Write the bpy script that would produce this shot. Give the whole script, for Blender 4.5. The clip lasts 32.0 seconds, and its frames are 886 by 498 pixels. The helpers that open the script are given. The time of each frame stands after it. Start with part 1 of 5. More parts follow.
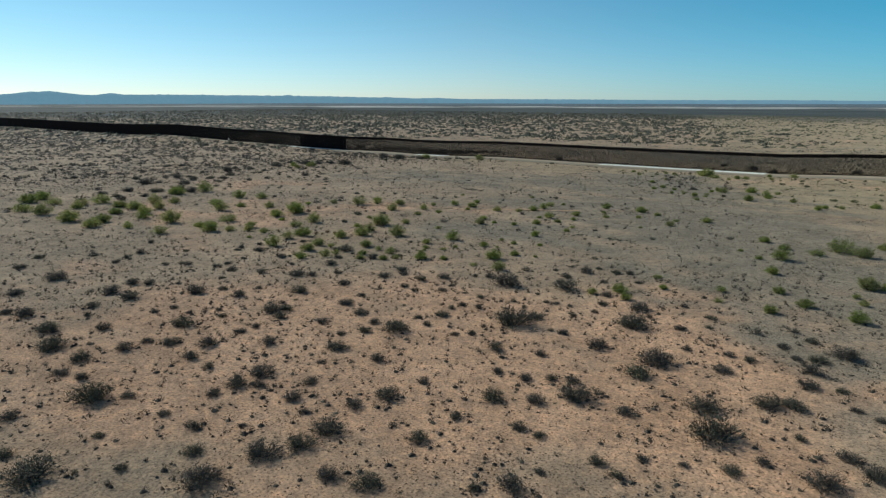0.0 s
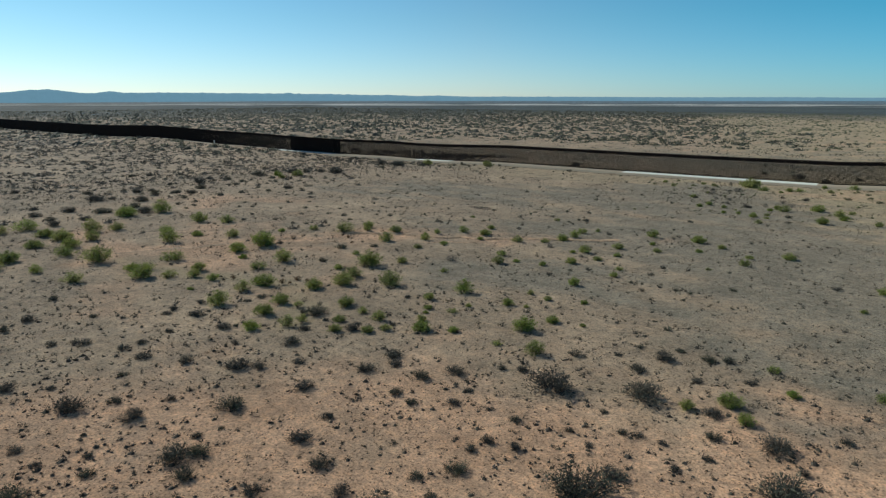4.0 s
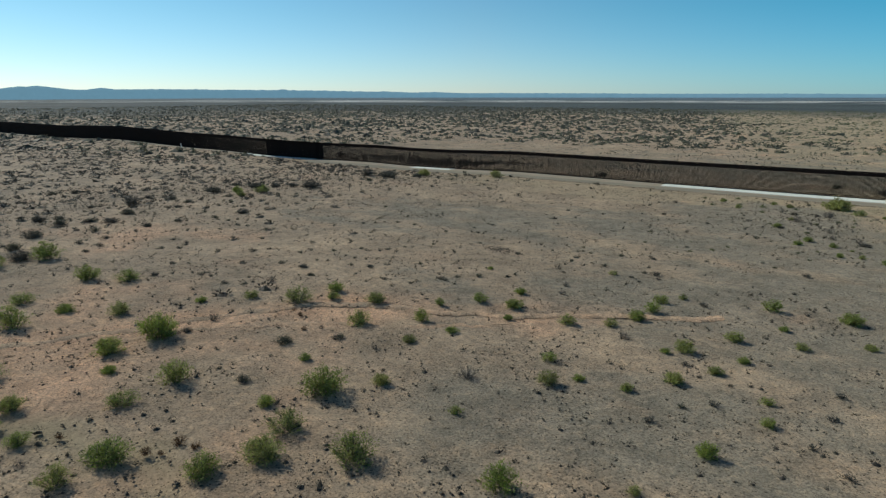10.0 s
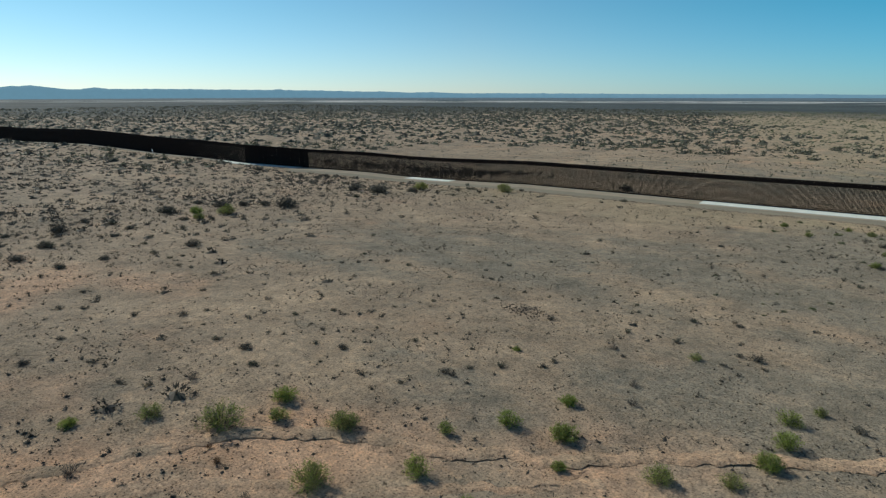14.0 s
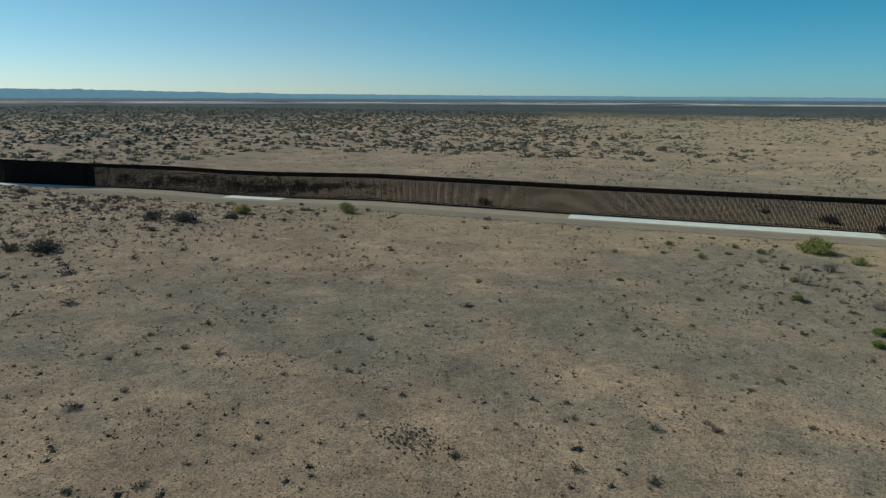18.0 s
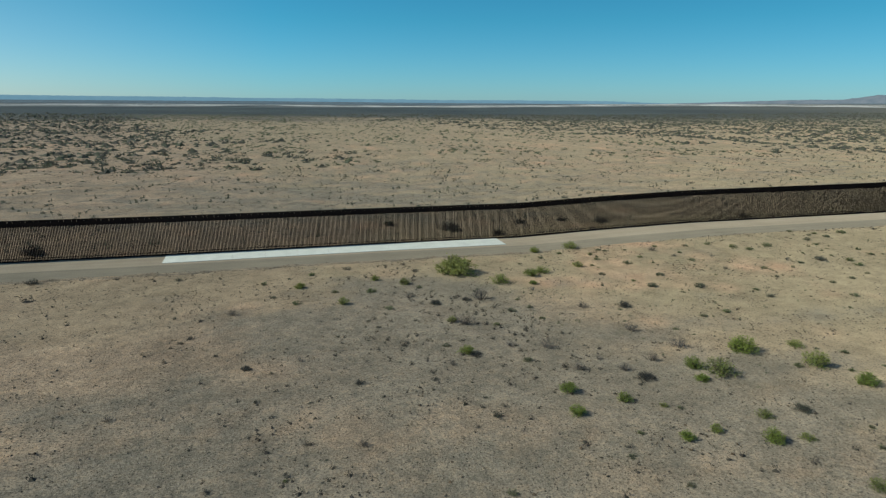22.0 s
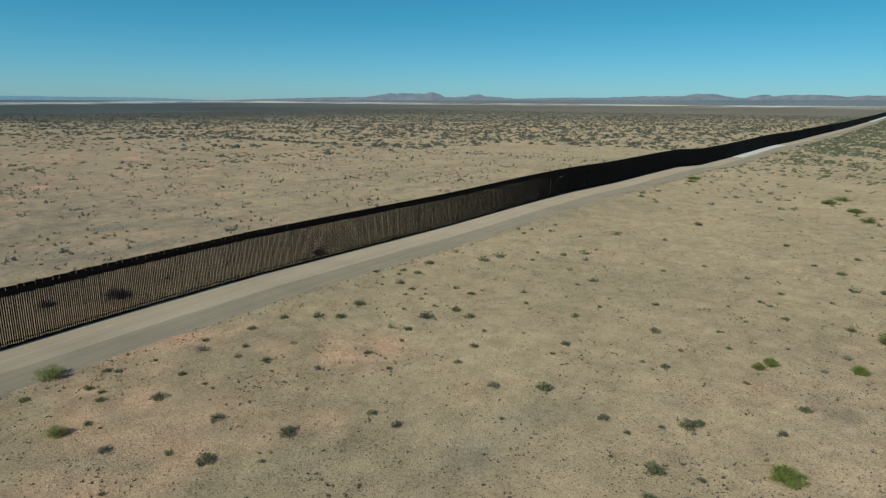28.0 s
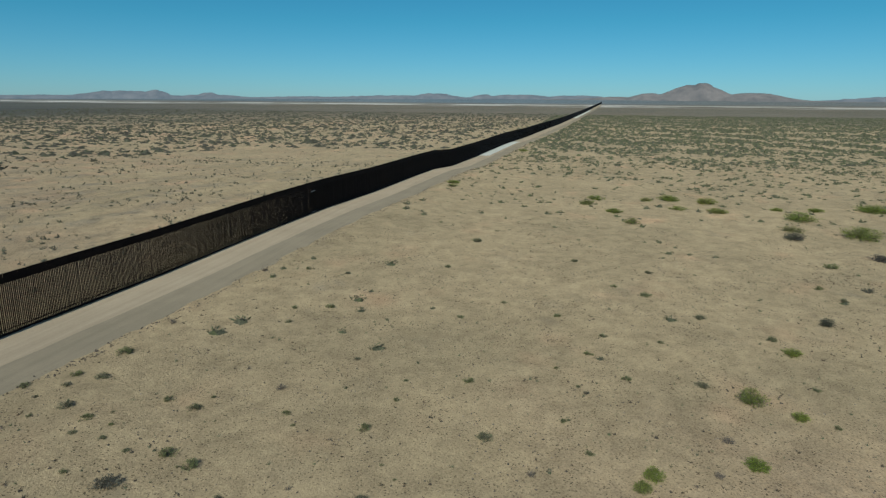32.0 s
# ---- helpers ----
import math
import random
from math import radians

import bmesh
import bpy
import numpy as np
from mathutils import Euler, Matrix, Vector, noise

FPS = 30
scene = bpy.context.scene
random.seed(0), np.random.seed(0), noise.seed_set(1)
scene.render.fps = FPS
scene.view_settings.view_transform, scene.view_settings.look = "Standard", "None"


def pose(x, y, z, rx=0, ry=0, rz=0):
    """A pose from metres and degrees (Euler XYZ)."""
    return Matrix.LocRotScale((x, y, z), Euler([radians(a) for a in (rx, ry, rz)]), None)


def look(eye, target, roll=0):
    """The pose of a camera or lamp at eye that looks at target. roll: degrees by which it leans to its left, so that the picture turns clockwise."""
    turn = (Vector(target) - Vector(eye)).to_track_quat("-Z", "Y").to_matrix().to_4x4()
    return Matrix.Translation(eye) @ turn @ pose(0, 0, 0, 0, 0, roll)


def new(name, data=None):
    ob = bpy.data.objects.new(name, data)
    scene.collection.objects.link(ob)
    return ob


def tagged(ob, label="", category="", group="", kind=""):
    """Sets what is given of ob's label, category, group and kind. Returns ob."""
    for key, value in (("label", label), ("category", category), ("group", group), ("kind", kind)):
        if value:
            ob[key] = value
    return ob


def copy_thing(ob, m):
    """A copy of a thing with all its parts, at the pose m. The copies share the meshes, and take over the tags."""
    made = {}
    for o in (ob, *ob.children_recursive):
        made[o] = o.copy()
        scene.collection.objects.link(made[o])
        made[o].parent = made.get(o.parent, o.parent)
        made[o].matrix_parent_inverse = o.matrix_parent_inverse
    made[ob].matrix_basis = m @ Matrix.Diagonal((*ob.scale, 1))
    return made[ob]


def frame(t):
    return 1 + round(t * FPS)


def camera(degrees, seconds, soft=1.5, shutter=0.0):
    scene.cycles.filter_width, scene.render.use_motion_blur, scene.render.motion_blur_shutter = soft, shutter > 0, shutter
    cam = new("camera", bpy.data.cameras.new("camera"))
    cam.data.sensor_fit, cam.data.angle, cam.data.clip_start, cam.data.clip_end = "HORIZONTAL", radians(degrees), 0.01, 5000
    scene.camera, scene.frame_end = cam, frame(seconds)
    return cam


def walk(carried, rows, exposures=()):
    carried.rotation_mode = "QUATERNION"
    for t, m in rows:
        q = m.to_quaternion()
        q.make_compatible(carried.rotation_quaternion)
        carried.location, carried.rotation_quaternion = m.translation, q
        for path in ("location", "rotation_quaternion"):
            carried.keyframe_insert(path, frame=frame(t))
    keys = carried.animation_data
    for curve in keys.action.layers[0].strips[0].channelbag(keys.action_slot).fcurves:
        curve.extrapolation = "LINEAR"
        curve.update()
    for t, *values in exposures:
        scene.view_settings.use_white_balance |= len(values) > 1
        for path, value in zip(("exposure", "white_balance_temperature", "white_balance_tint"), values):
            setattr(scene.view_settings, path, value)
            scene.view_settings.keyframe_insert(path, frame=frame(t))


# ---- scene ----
cam = camera(70.8, 32.0, 1.3)
METRES, EYE, TILT, LEAN, TURN = 257.2, 27.0, 0.0, 0.0, 34.8
ROWS = [
    (0.0, 0.0, 0.0, 0.0, 0.03, -13.15, -0.17),
    (0.5, -0.0003, 0.0157, 0.0001, 0.01, -13.16, -0.17),
    (1.0, -0.0009, 0.0313, 0.0003, -0.01, -13.17, -0.16),
    (1.5, -0.0014, 0.0468, 0.0007, 0.0, -13.21, -0.14),
    (2.0, -0.002, 0.0622, 0.0011, 0.05, -13.23, -0.15),
    (2.5, -0.0026, 0.0774, 0.0018, 0.11, -13.24, -0.14),
    (3.0, -0.0029, 0.0927, 0.0025, 0.16, -13.27, -0.11),
    (3.5, -0.0033, 0.1078, 0.0033, 0.17, -13.31, -0.09),
    (5.5, -0.0044, 0.1673, 0.0049, 0.07, -13.55, -0.06),
    (6.0, -0.0046, 0.182, 0.0048, 0.04, -13.57, -0.07),
    (6.5, -0.0047, 0.1964, 0.0049, 0.02, -13.60, -0.06),
    (7.0, -0.0051, 0.211, 0.0051, -0.02, -13.61, -0.09),
    (7.5, -0.0057, 0.2252, 0.0051, -0.05, -13.62, -0.07),
    (8.0, -0.0064, 0.2395, 0.0051, -0.08, -13.63, -0.07),
    (8.5, -0.007, 0.2543, 0.005, -0.09, -13.62, -0.07),
    (9.0, -0.0077, 0.269, 0.0053, -0.13, -13.63, -0.04),
    (9.5, -0.0084, 0.2839, 0.0053, -0.16, -13.66, -0.06),
    (10.0, -0.0089, 0.2992, 0.0056, -0.19, -13.67, -0.05),
    (10.5, -0.0091, 0.3149, 0.0056, -0.21, -13.68, -0.06),
    (11.0, -0.0093, 0.3304, 0.0058, -0.23, -13.69, -0.07),
    (11.5, -0.0094, 0.3449, 0.0058, -0.27, -13.69, -0.07),
    (12.0, -0.0096, 0.3601, 0.006, -0.3, -13.69, -0.07),
    (12.5, -0.0097, 0.3754, 0.0059, -0.34, -13.69, -0.08),
    (13.0, -0.0102, 0.3907, 0.0065, -0.38, -13.68, -0.09),
    (13.5, -0.0113, 0.4056, 0.0075, -0.43, -13.67, -0.11),
    (15.5, -0.0113, 0.4668, 0.0073, -0.66, -13.60, -0.01),
    (16.0, -0.0113, 0.4823, 0.0075, -1.61, -13.59, -0.02),
    (16.5, -0.0112, 0.498, 0.0075, -3.48, -13.59, -0.04),
    (17.0, -0.0106, 0.5141, 0.0076, -7.31, -13.58, -0.13),
    (17.5, -0.0089, 0.5292, 0.008, -11.33, -13.58, -0.22),
    (18.0, -0.0061, 0.5441, 0.0081, -15.62, -13.53, -0.26),
    (18.5, -0.002, 0.559, 0.0083, -20.39, -13.48, -0.33),
    (19.0, 0.0037, 0.5736, 0.0085, -25.05, -13.45, -0.35),
    (19.5, 0.011, 0.5882, 0.0086, -29.54, -13.36, -0.37),
    (20.0, 0.0195, 0.6022, 0.0089, -33.74, -13.33, -0.35),
    (20.5, 0.0287, 0.6154, 0.0092, -37.93, -13.29, -0.39),
    (21.0, 0.0389, 0.6279, 0.0095, -42.14, -13.27, -0.40),
    (21.5, 0.0501, 0.6397, 0.0097, -46.34, -13.23, -0.41),
    (22.0, 0.0621, 0.6506, 0.0102, -50.57, -13.23, -0.41),
    (22.5, 0.0748, 0.6609, 0.0108, -54.79, -13.23, -0.42),
    (23.0, 0.0881, 0.6702, 0.0115, -59.01, -13.25, -0.43),
    (23.5, 0.1023, 0.6783, 0.0121, -63.21, -13.26, -0.44),
    (24.0, 0.1172, 0.6852, 0.0126, -67.41, -13.25, -0.43),
    (24.5, 0.1324, 0.6912, 0.0132, -71.63, -13.26, -0.47),
    (25.0, 0.1481, 0.6962, 0.0137, -75.8, -13.25, -0.50),
    (25.5, 0.1641, 0.6999, 0.0142, -79.86, -13.24, -0.53),
    (26.0, 0.1804, 0.7024, 0.0147, -83.83, -13.21, -0.55),
    (26.5, 0.1968, 0.7038, 0.0153, -87.59, -13.19, -0.54),
    (28.5, 0.2618, 0.706, 0.0165, -89.63, -13.22, -0.48),
    (29.0, 0.2781, 0.7063, 0.0165, -89.82, -13.24, -0.46),
    (29.5, 0.2943, 0.706, 0.0166, -92.74, -13.22, -0.46),
    (30.0, 0.3106, 0.7047, 0.0164, -97.67, -13.18, -0.49),
    (30.5, 0.3268, 0.702, 0.0164, -102.88, -13.14, -0.51),
    (31.0, 0.3427, 0.698, 0.0163, -107.05, -13.13, -0.53),
    (31.5, 0.3581, 0.6931, 0.0162, -110.24, -13.12, -0.53),
    (32.0, 0.3732, 0.6875, 0.0163, -112.62, -13.13, -0.50),
]
walk(cam, [(t, pose(0, 0, EYE, TILT, LEAN, TURN) @ pose(METRES * x, METRES * y, METRES * z, 90 + pitch, roll, yaw)) for t, x, y, z, yaw, pitch, roll in ROWS],
     [(0.0, 0.05, 6300, 2), (14.0, 0.03, 6300, 2), (16.0, 0.03, 6300, 0), (17.5, -0.16, 6300, 0), (19.0, -0.18, 6300, 0), (20.0, 0.04, 6300, 0), (22.0, 0.06, 6300, 0), (26.0, 0.0, 6300, 2), (32.0, -0.20, 6300, 2)])

# World, sun
SUN_YAW, SUN_UP = 83.0, 35.0
world = bpy.data.worlds.new("sky")
scene.world = world
world.use_nodes = True
wn, wl = world.node_tree.nodes, world.node_tree.links
sky = wn.new("ShaderNodeTexSky")
sky.sky_type = "NISHITA"
sky.sun_disc = False
sky.sun_elevation = radians(SUN_UP)
sky.sun_rotation = radians(-SUN_YAW)
sky.altitude, sky.air_density, sky.dust_density, sky.ozone_density = 1200, 1.0, 0.5, 4.0
wn["Background"].inputs["Strength"].default_value = 1.0
# dry clear air: deeper blue overhead, pale haze low down, paler towards the sun
towards = wn.new("ShaderNodeVectorMath")
towards.operation = "DOT_PRODUCT"
towards.inputs[1].default_value = (-math.sin(radians(SUN_YAW)), math.cos(radians(SUN_YAW)), 0)
wl.new(wn.new("ShaderNodeTexCoord").outputs["Generated"], towards.inputs[0])
paler = wn.new("ShaderNodeMath")
paler.operation = "MULTIPLY_ADD"
paler.inputs[1].default_value, paler.inputs[2].default_value = 0.19, 0.845
wl.new(towards.outputs["Value"], paler.inputs[0])
scaled = wn.new("ShaderNodeVectorMath")
scaled.operation = "SCALE"
wl.new(sky.outputs[0], scaled.inputs[0])
wl.new(paler.outputs[0], scaled.inputs["Scale"])
height = wn.new("ShaderNodeSeparateXYZ")
wl.new(towards.inputs[0].links[0].from_socket, height.inputs[0])
depth = wn.new("ShaderNodeValToRGB")
depth.color_ramp.elements.new(0.12)
depth.color_ramp.elements.new(0.2)
for stop, at, tint in zip(depth.color_ramp.elements, (0.0, 0.12, 0.2, 0.6), ((0.063, 0.098, 0.128), (0.036, 0.100, 0.111), (0.032, 0.099, 0.108), (0.085, 0.090, 0.090))):
    stop.position, stop.color = at, (*tint, 1)
wl.new(height.outputs["Z"], depth.inputs["Fac"])
glare = wn.new("ShaderNodeValToRGB")
glare.color_ramp.elements.new(0.12)
glare.color_ramp.elements.new(0.2)
for stop, at, tint in zip(glare.color_ramp.elements, (0.0, 0.12, 0.2, 0.6), ((0.085, 0.091, 0.103), (0.068, 0.089, 0.089), (0.061, 0.088, 0.088), (0.085, 0.090, 0.090))):
    stop.position, stop.color = at, (*tint, 1)
wl.new(height.outputs["Z"], glare.inputs["Fac"])
near_sun = wn.new("ShaderNodeMapRange")
near_sun.inputs["From Min"].default_value, near_sun.inputs["From Max"].default_value = 0.10, 0.62
wl.new(towards.outputs["Value"], near_sun.inputs["Value"])
hazed = wn.new("ShaderNodeMix")
hazed.data_type = "RGBA"
wl.new(near_sun.outputs[0], hazed.inputs[0])
wl.new(depth.outputs[0], hazed.inputs[6])
wl.new(glare.outputs[0], hazed.inputs[7])
clean = wn.new("ShaderNodeVectorMath")
clean.operation = "MULTIPLY"
wl.new(scaled.outputs[0], clean.inputs[0])
wl.new(hazed.outputs[2], clean.inputs[1])
wl.new(clean.outputs[0], wn["Background"].inputs["Color"])
sun = new("sun", bpy.data.lights.new("sun", "SUN"))
sun.data.energy, sun.data.angle, sun.data.color = 4.2, radians(0.5), (1.0, 0.93, 0.82)
to_sun = Vector((-math.sin(radians(SUN_YAW)) * math.cos(radians(SUN_UP)), math.cos(radians(SUN_YAW)) * math.cos(radians(SUN_UP)), math.sin(radians(SUN_UP))))
sun.matrix_world = look((0, 0, 300), Vector((0, 0, 300)) - to_sun)


# The lie of the land: height by place
FENCE_X = [-1500, -700, -284, -257, -60, 120, 3000, 4600]
FENCE_Y = [218, 246, 260, 270.5, 272.5, 263, 107.5, 21]
PROFILE_X = [-1500, -640, -550, -470, -405, -365, -340, -315, -284, -257, -225, -205, -188, -156, -125, -100, -60, -30, -10, 12, 35, 65, 100, 125, 160, 200, 225, 255, 300, 400, 500, 760]
PROFILE_Z = [9, 6, 4.3, 3.6, 4.7, 3.6, 2.8, 2.6, 1.7, 0.4, 0.7, 0.3, 0.4, 1.2, 1.0, 0.8, 0.7, 0.9, 1.9, 2.7, 3.0, 3.4, 4.4, 4.8, 4.6, 5.1, 5.2, 3.8, 4.0, 5.4, 5.4, 9]
RIM_YAW = [-180, -110, -100, -90, -80, -70, -60, -50, -40, -30, -20, -10, 0, 20, 30, 40, 50, 60, 70, 90, 180]
RIM_UP = [0.3, 0.43, 0.46, 0.50, 0.46, 0.36, 0.30, 0.20, 0.08, -0.02, -0.02, -0.02, 0.02, 0.0, 0.0, -0.02, -0.04, -0.12, -0.2, -0.1, 0.2]
SKYLINE = [0.4, 0.50, 0.54, 0.60, 0.56, 0.47, 0.43, 0.36, 0.27, 0.19, 0.21, 0.22, 0.28, 0.30, 0.33, 0.40, 0.46, 0.52, 0.5, 0.45, 0.4]
MID = (-40.0, 160.0)
REACH = 4700.0


def ease(a, b, v):
    s = np.clip((v - a) / (b - a), 0, 1)
    return s * s * (3 - 2 * s)


def fence_y(x):
    return np.interp(x, FENCE_X, FENCE_Y)


def land(x, y):
    """Height of the ground at x, y (arrays)."""
    x, y = np.asarray(x, float), np.asarray(y, float)
    u, v = np.clip((x + 50) / 150, -2.2, 2.2), np.clip((y - 150) / 150, -1.3, 1.0)
    south = 1.6 + 0.15 * u - 0.45 * v + 0.41 * u * u + 1.21 * u * v + 0.05 * v * v
    south = south + 0.9 * np.exp(-((x + 115) ** 2 + (y - 142) ** 2) / 900) + 1.2 * np.exp(-((x + 183) ** 2 + (y - 222) ** 2) / 700)
    line = np.interp(x, PROFILE_X, PROFILE_Z)
    off = fence_y(x) - y
    near = np.where(off > 0, south + (line - south) * (1 - ease(10, 42, off)), line)
    r = np.hypot(x - MID[0], y - MID[1])
    yaw = np.degrees(np.arctan2(-(x - MID[0]), y - MID[1]))
    rim = 28 + REACH * np.tan(np.radians(np.interp(yaw, RIM_YAW, RIM_UP)))
    far = 4 + (rim - 4) * np.clip((r - 500) / (REACH - 500), 0, 1.1) ** 1.25
    k = ease(420, 900, r)
    return near * (1 - k) + far * k


def WASH(x):
    return np.interp(x, [-160, -122, -115, -107, -100.6, -92, -83, -75, -68, -59, -40, 0], [60, 85, 97, 112, 118.6, 122.4, 127, 132, 136, 143, 152, 170])


GULLY = ((-124, 76), (-112.1, 78.7), (-105.7, 79.1), (-98.7, 80.5), (-92.8, 82.6), (-88.5, 83.7), (-84.7, 82.8), (-82.0, 80.5), (-78.8, 79.0), (-74, 73))


def by_gully(x, y):
    """Distance from the side gully."""
    d = np.full(np.shape(x), 1e9)
    for (ax, ay), (bx, by) in zip(GULLY[:-1], GULLY[1:]):
        k = np.clip(((x - ax) * (bx - ax) + (y - ay) * (by - ay)) / ((bx - ax) ** 2 + (by - ay) ** 2), 0, 1)
        d = np.minimum(d, np.hypot(x - ax - k * (bx - ax), y - ay - k * (by - ay)))
    return d


def SOIL_ORANGE(x, y):
    s = 1.5 * spot(x, y, -34, 50, 46, 25, 25) + 0.75 * np.exp(-((y - WASH(x)) / 6) ** 2) * spot(x, y, -80, 120, 60, 60)
    s = s + 0.7 * spot(x, y, -165, 128, 22, 12, 30) + 0.55 * spot(x, y, -118, 92, 38, 26, 20) + 0.5 * spot(x, y, -18, 240, 26, 18, -10)
    s = s + 0.2 * ease(30, 140, y - fence_y(x)) * (1 - ease(500, 900, y))
    return ease(0.15, 0.9, s + 0.28 * waves(x, y, 26, 41) + 0.15 * waves(x, y, 9, 42))


def SOIL_GRAVEL(x, y):
    s = 0.9 * spot(x, y, -68, 106, 14, 7, 30) + 0.7 * spot(x, y, -75, 140, 34, 14, 30) + 0.6 * spot(x, y, -130, 168, 40, 22, 20) + 0.5 * spot(x, y, -72, 226, 18, 20, 10) + 0.5 * spot(x, y, -60, 335, 75, 55)
    # the (-36, 178) spot paints in darkening by viewing angle, in gravel's colour
    s = s + 0.8 * spot(x, y, -20, 130, 28, 40) + 0.5 * spot(x, y, -36, 178, 34, 40) + 0.45 * spot(x, y, -46, 140, 22, 18)
    s = s + 0.32 * ease(5, 40, y - fence_y(x)) + 0.9 * spot(x, y, -60, 226, 14, 18, 0) + 0.6 * spot(x, y, -44, 196, 14, 16, 30) + 0.7 * spot(x, y, -6, 112, 22, 34, 20) + 0.6 * spot(x, y, 8, 70, 22, 26) + 0.5 * spot(x, y, -62, 106, 20, 12, 30) + 0.5 * spot(x, y, -130, 190, 40, 16, 15) + 0.55 * spot(x, y, -80, 192, 34, 36, 0)
    return 0.8 * ease(0.25, 0.95, s + 0.30 * waves(x, y, 18, 43) + 0.15 * waves(x, y, 6, 44)) * (1 - ease(250, 500, np.hypot(x + 40, y - 160)))



# Materials
def shader(name, rough=0.9, metal=0.0, specular=0.3):
    m = bpy.data.materials.new(name)
    m.use_nodes = True
    n, l = m.node_tree.nodes, m.node_tree.links
    b = n["Principled BSDF"]
    b.inputs["Roughness"].default_value, b.inputs["Metallic"].default_value = rough, metal
    b.inputs["Specular IOR Level"].default_value = specular
    b.inputs["Diffuse Roughness"].default_value = 0.4 if rough > 0.9 else 0.0
    return m, n, l, b


def grain(n, l, scale, detail=4.0, rough=0.55, coords=None, distortion=0.0):
    """A noise in object space at that many features a metre."""
    t = n.new("ShaderNodeTexNoise")
    t.inputs["Scale"].default_value, t.inputs["Detail"].default_value, t.inputs["Roughness"].default_value = scale, detail, rough
    t.inputs["Distortion"].default_value = distortion
    if coords is None:
        coords = n.new("ShaderNodeTexCoord").outputs["Object"]
    l.new(coords, t.inputs["Vector"])
    return t.outputs["Fac"]


def ramp(n, l, source, *stops):
    r = n.new("ShaderNodeValToRGB")
    while len(r.color_ramp.elements) < len(stops):
        r.color_ramp.elements.new(0.5)
    for e, (at, c) in zip(r.color_ramp.elements, stops):
        e.position, e.color = at, (*c, 1) if len(c) == 3 else c
    l.new(source, r.inputs["Fac"])
    return r.outputs["Color"]


def mixed(n, l, kind, fac, a, b):
    x = n.new("ShaderNodeMix")
    x.data_type, x.blend_type = "RGBA", kind
    for socket, v in ((x.inputs[0], fac), (x.inputs[6], a), (x.inputs[7], b)):
        if isinstance(v, (int, float)):
            socket.default_value = v
        elif isinstance(v, tuple):
            socket.default_value = (*v, 1)
        else:
            l.new(v, socket)
    return x.outputs[2]


def bump(n, l, b, source, strength, distance, after=None):
    x = n.new("ShaderNodeBump")
    x.inputs["Strength"].default_value, x.inputs["Distance"].default_value = strength, distance
    l.new(source, x.inputs["Height"])
    if after is not None:
        l.new(after, x.inputs["Normal"])
    l.new(x.outputs["Normal"], b.inputs["Normal"])
    return x.outputs["Normal"]


def grey(v):
    return (v, v, v)


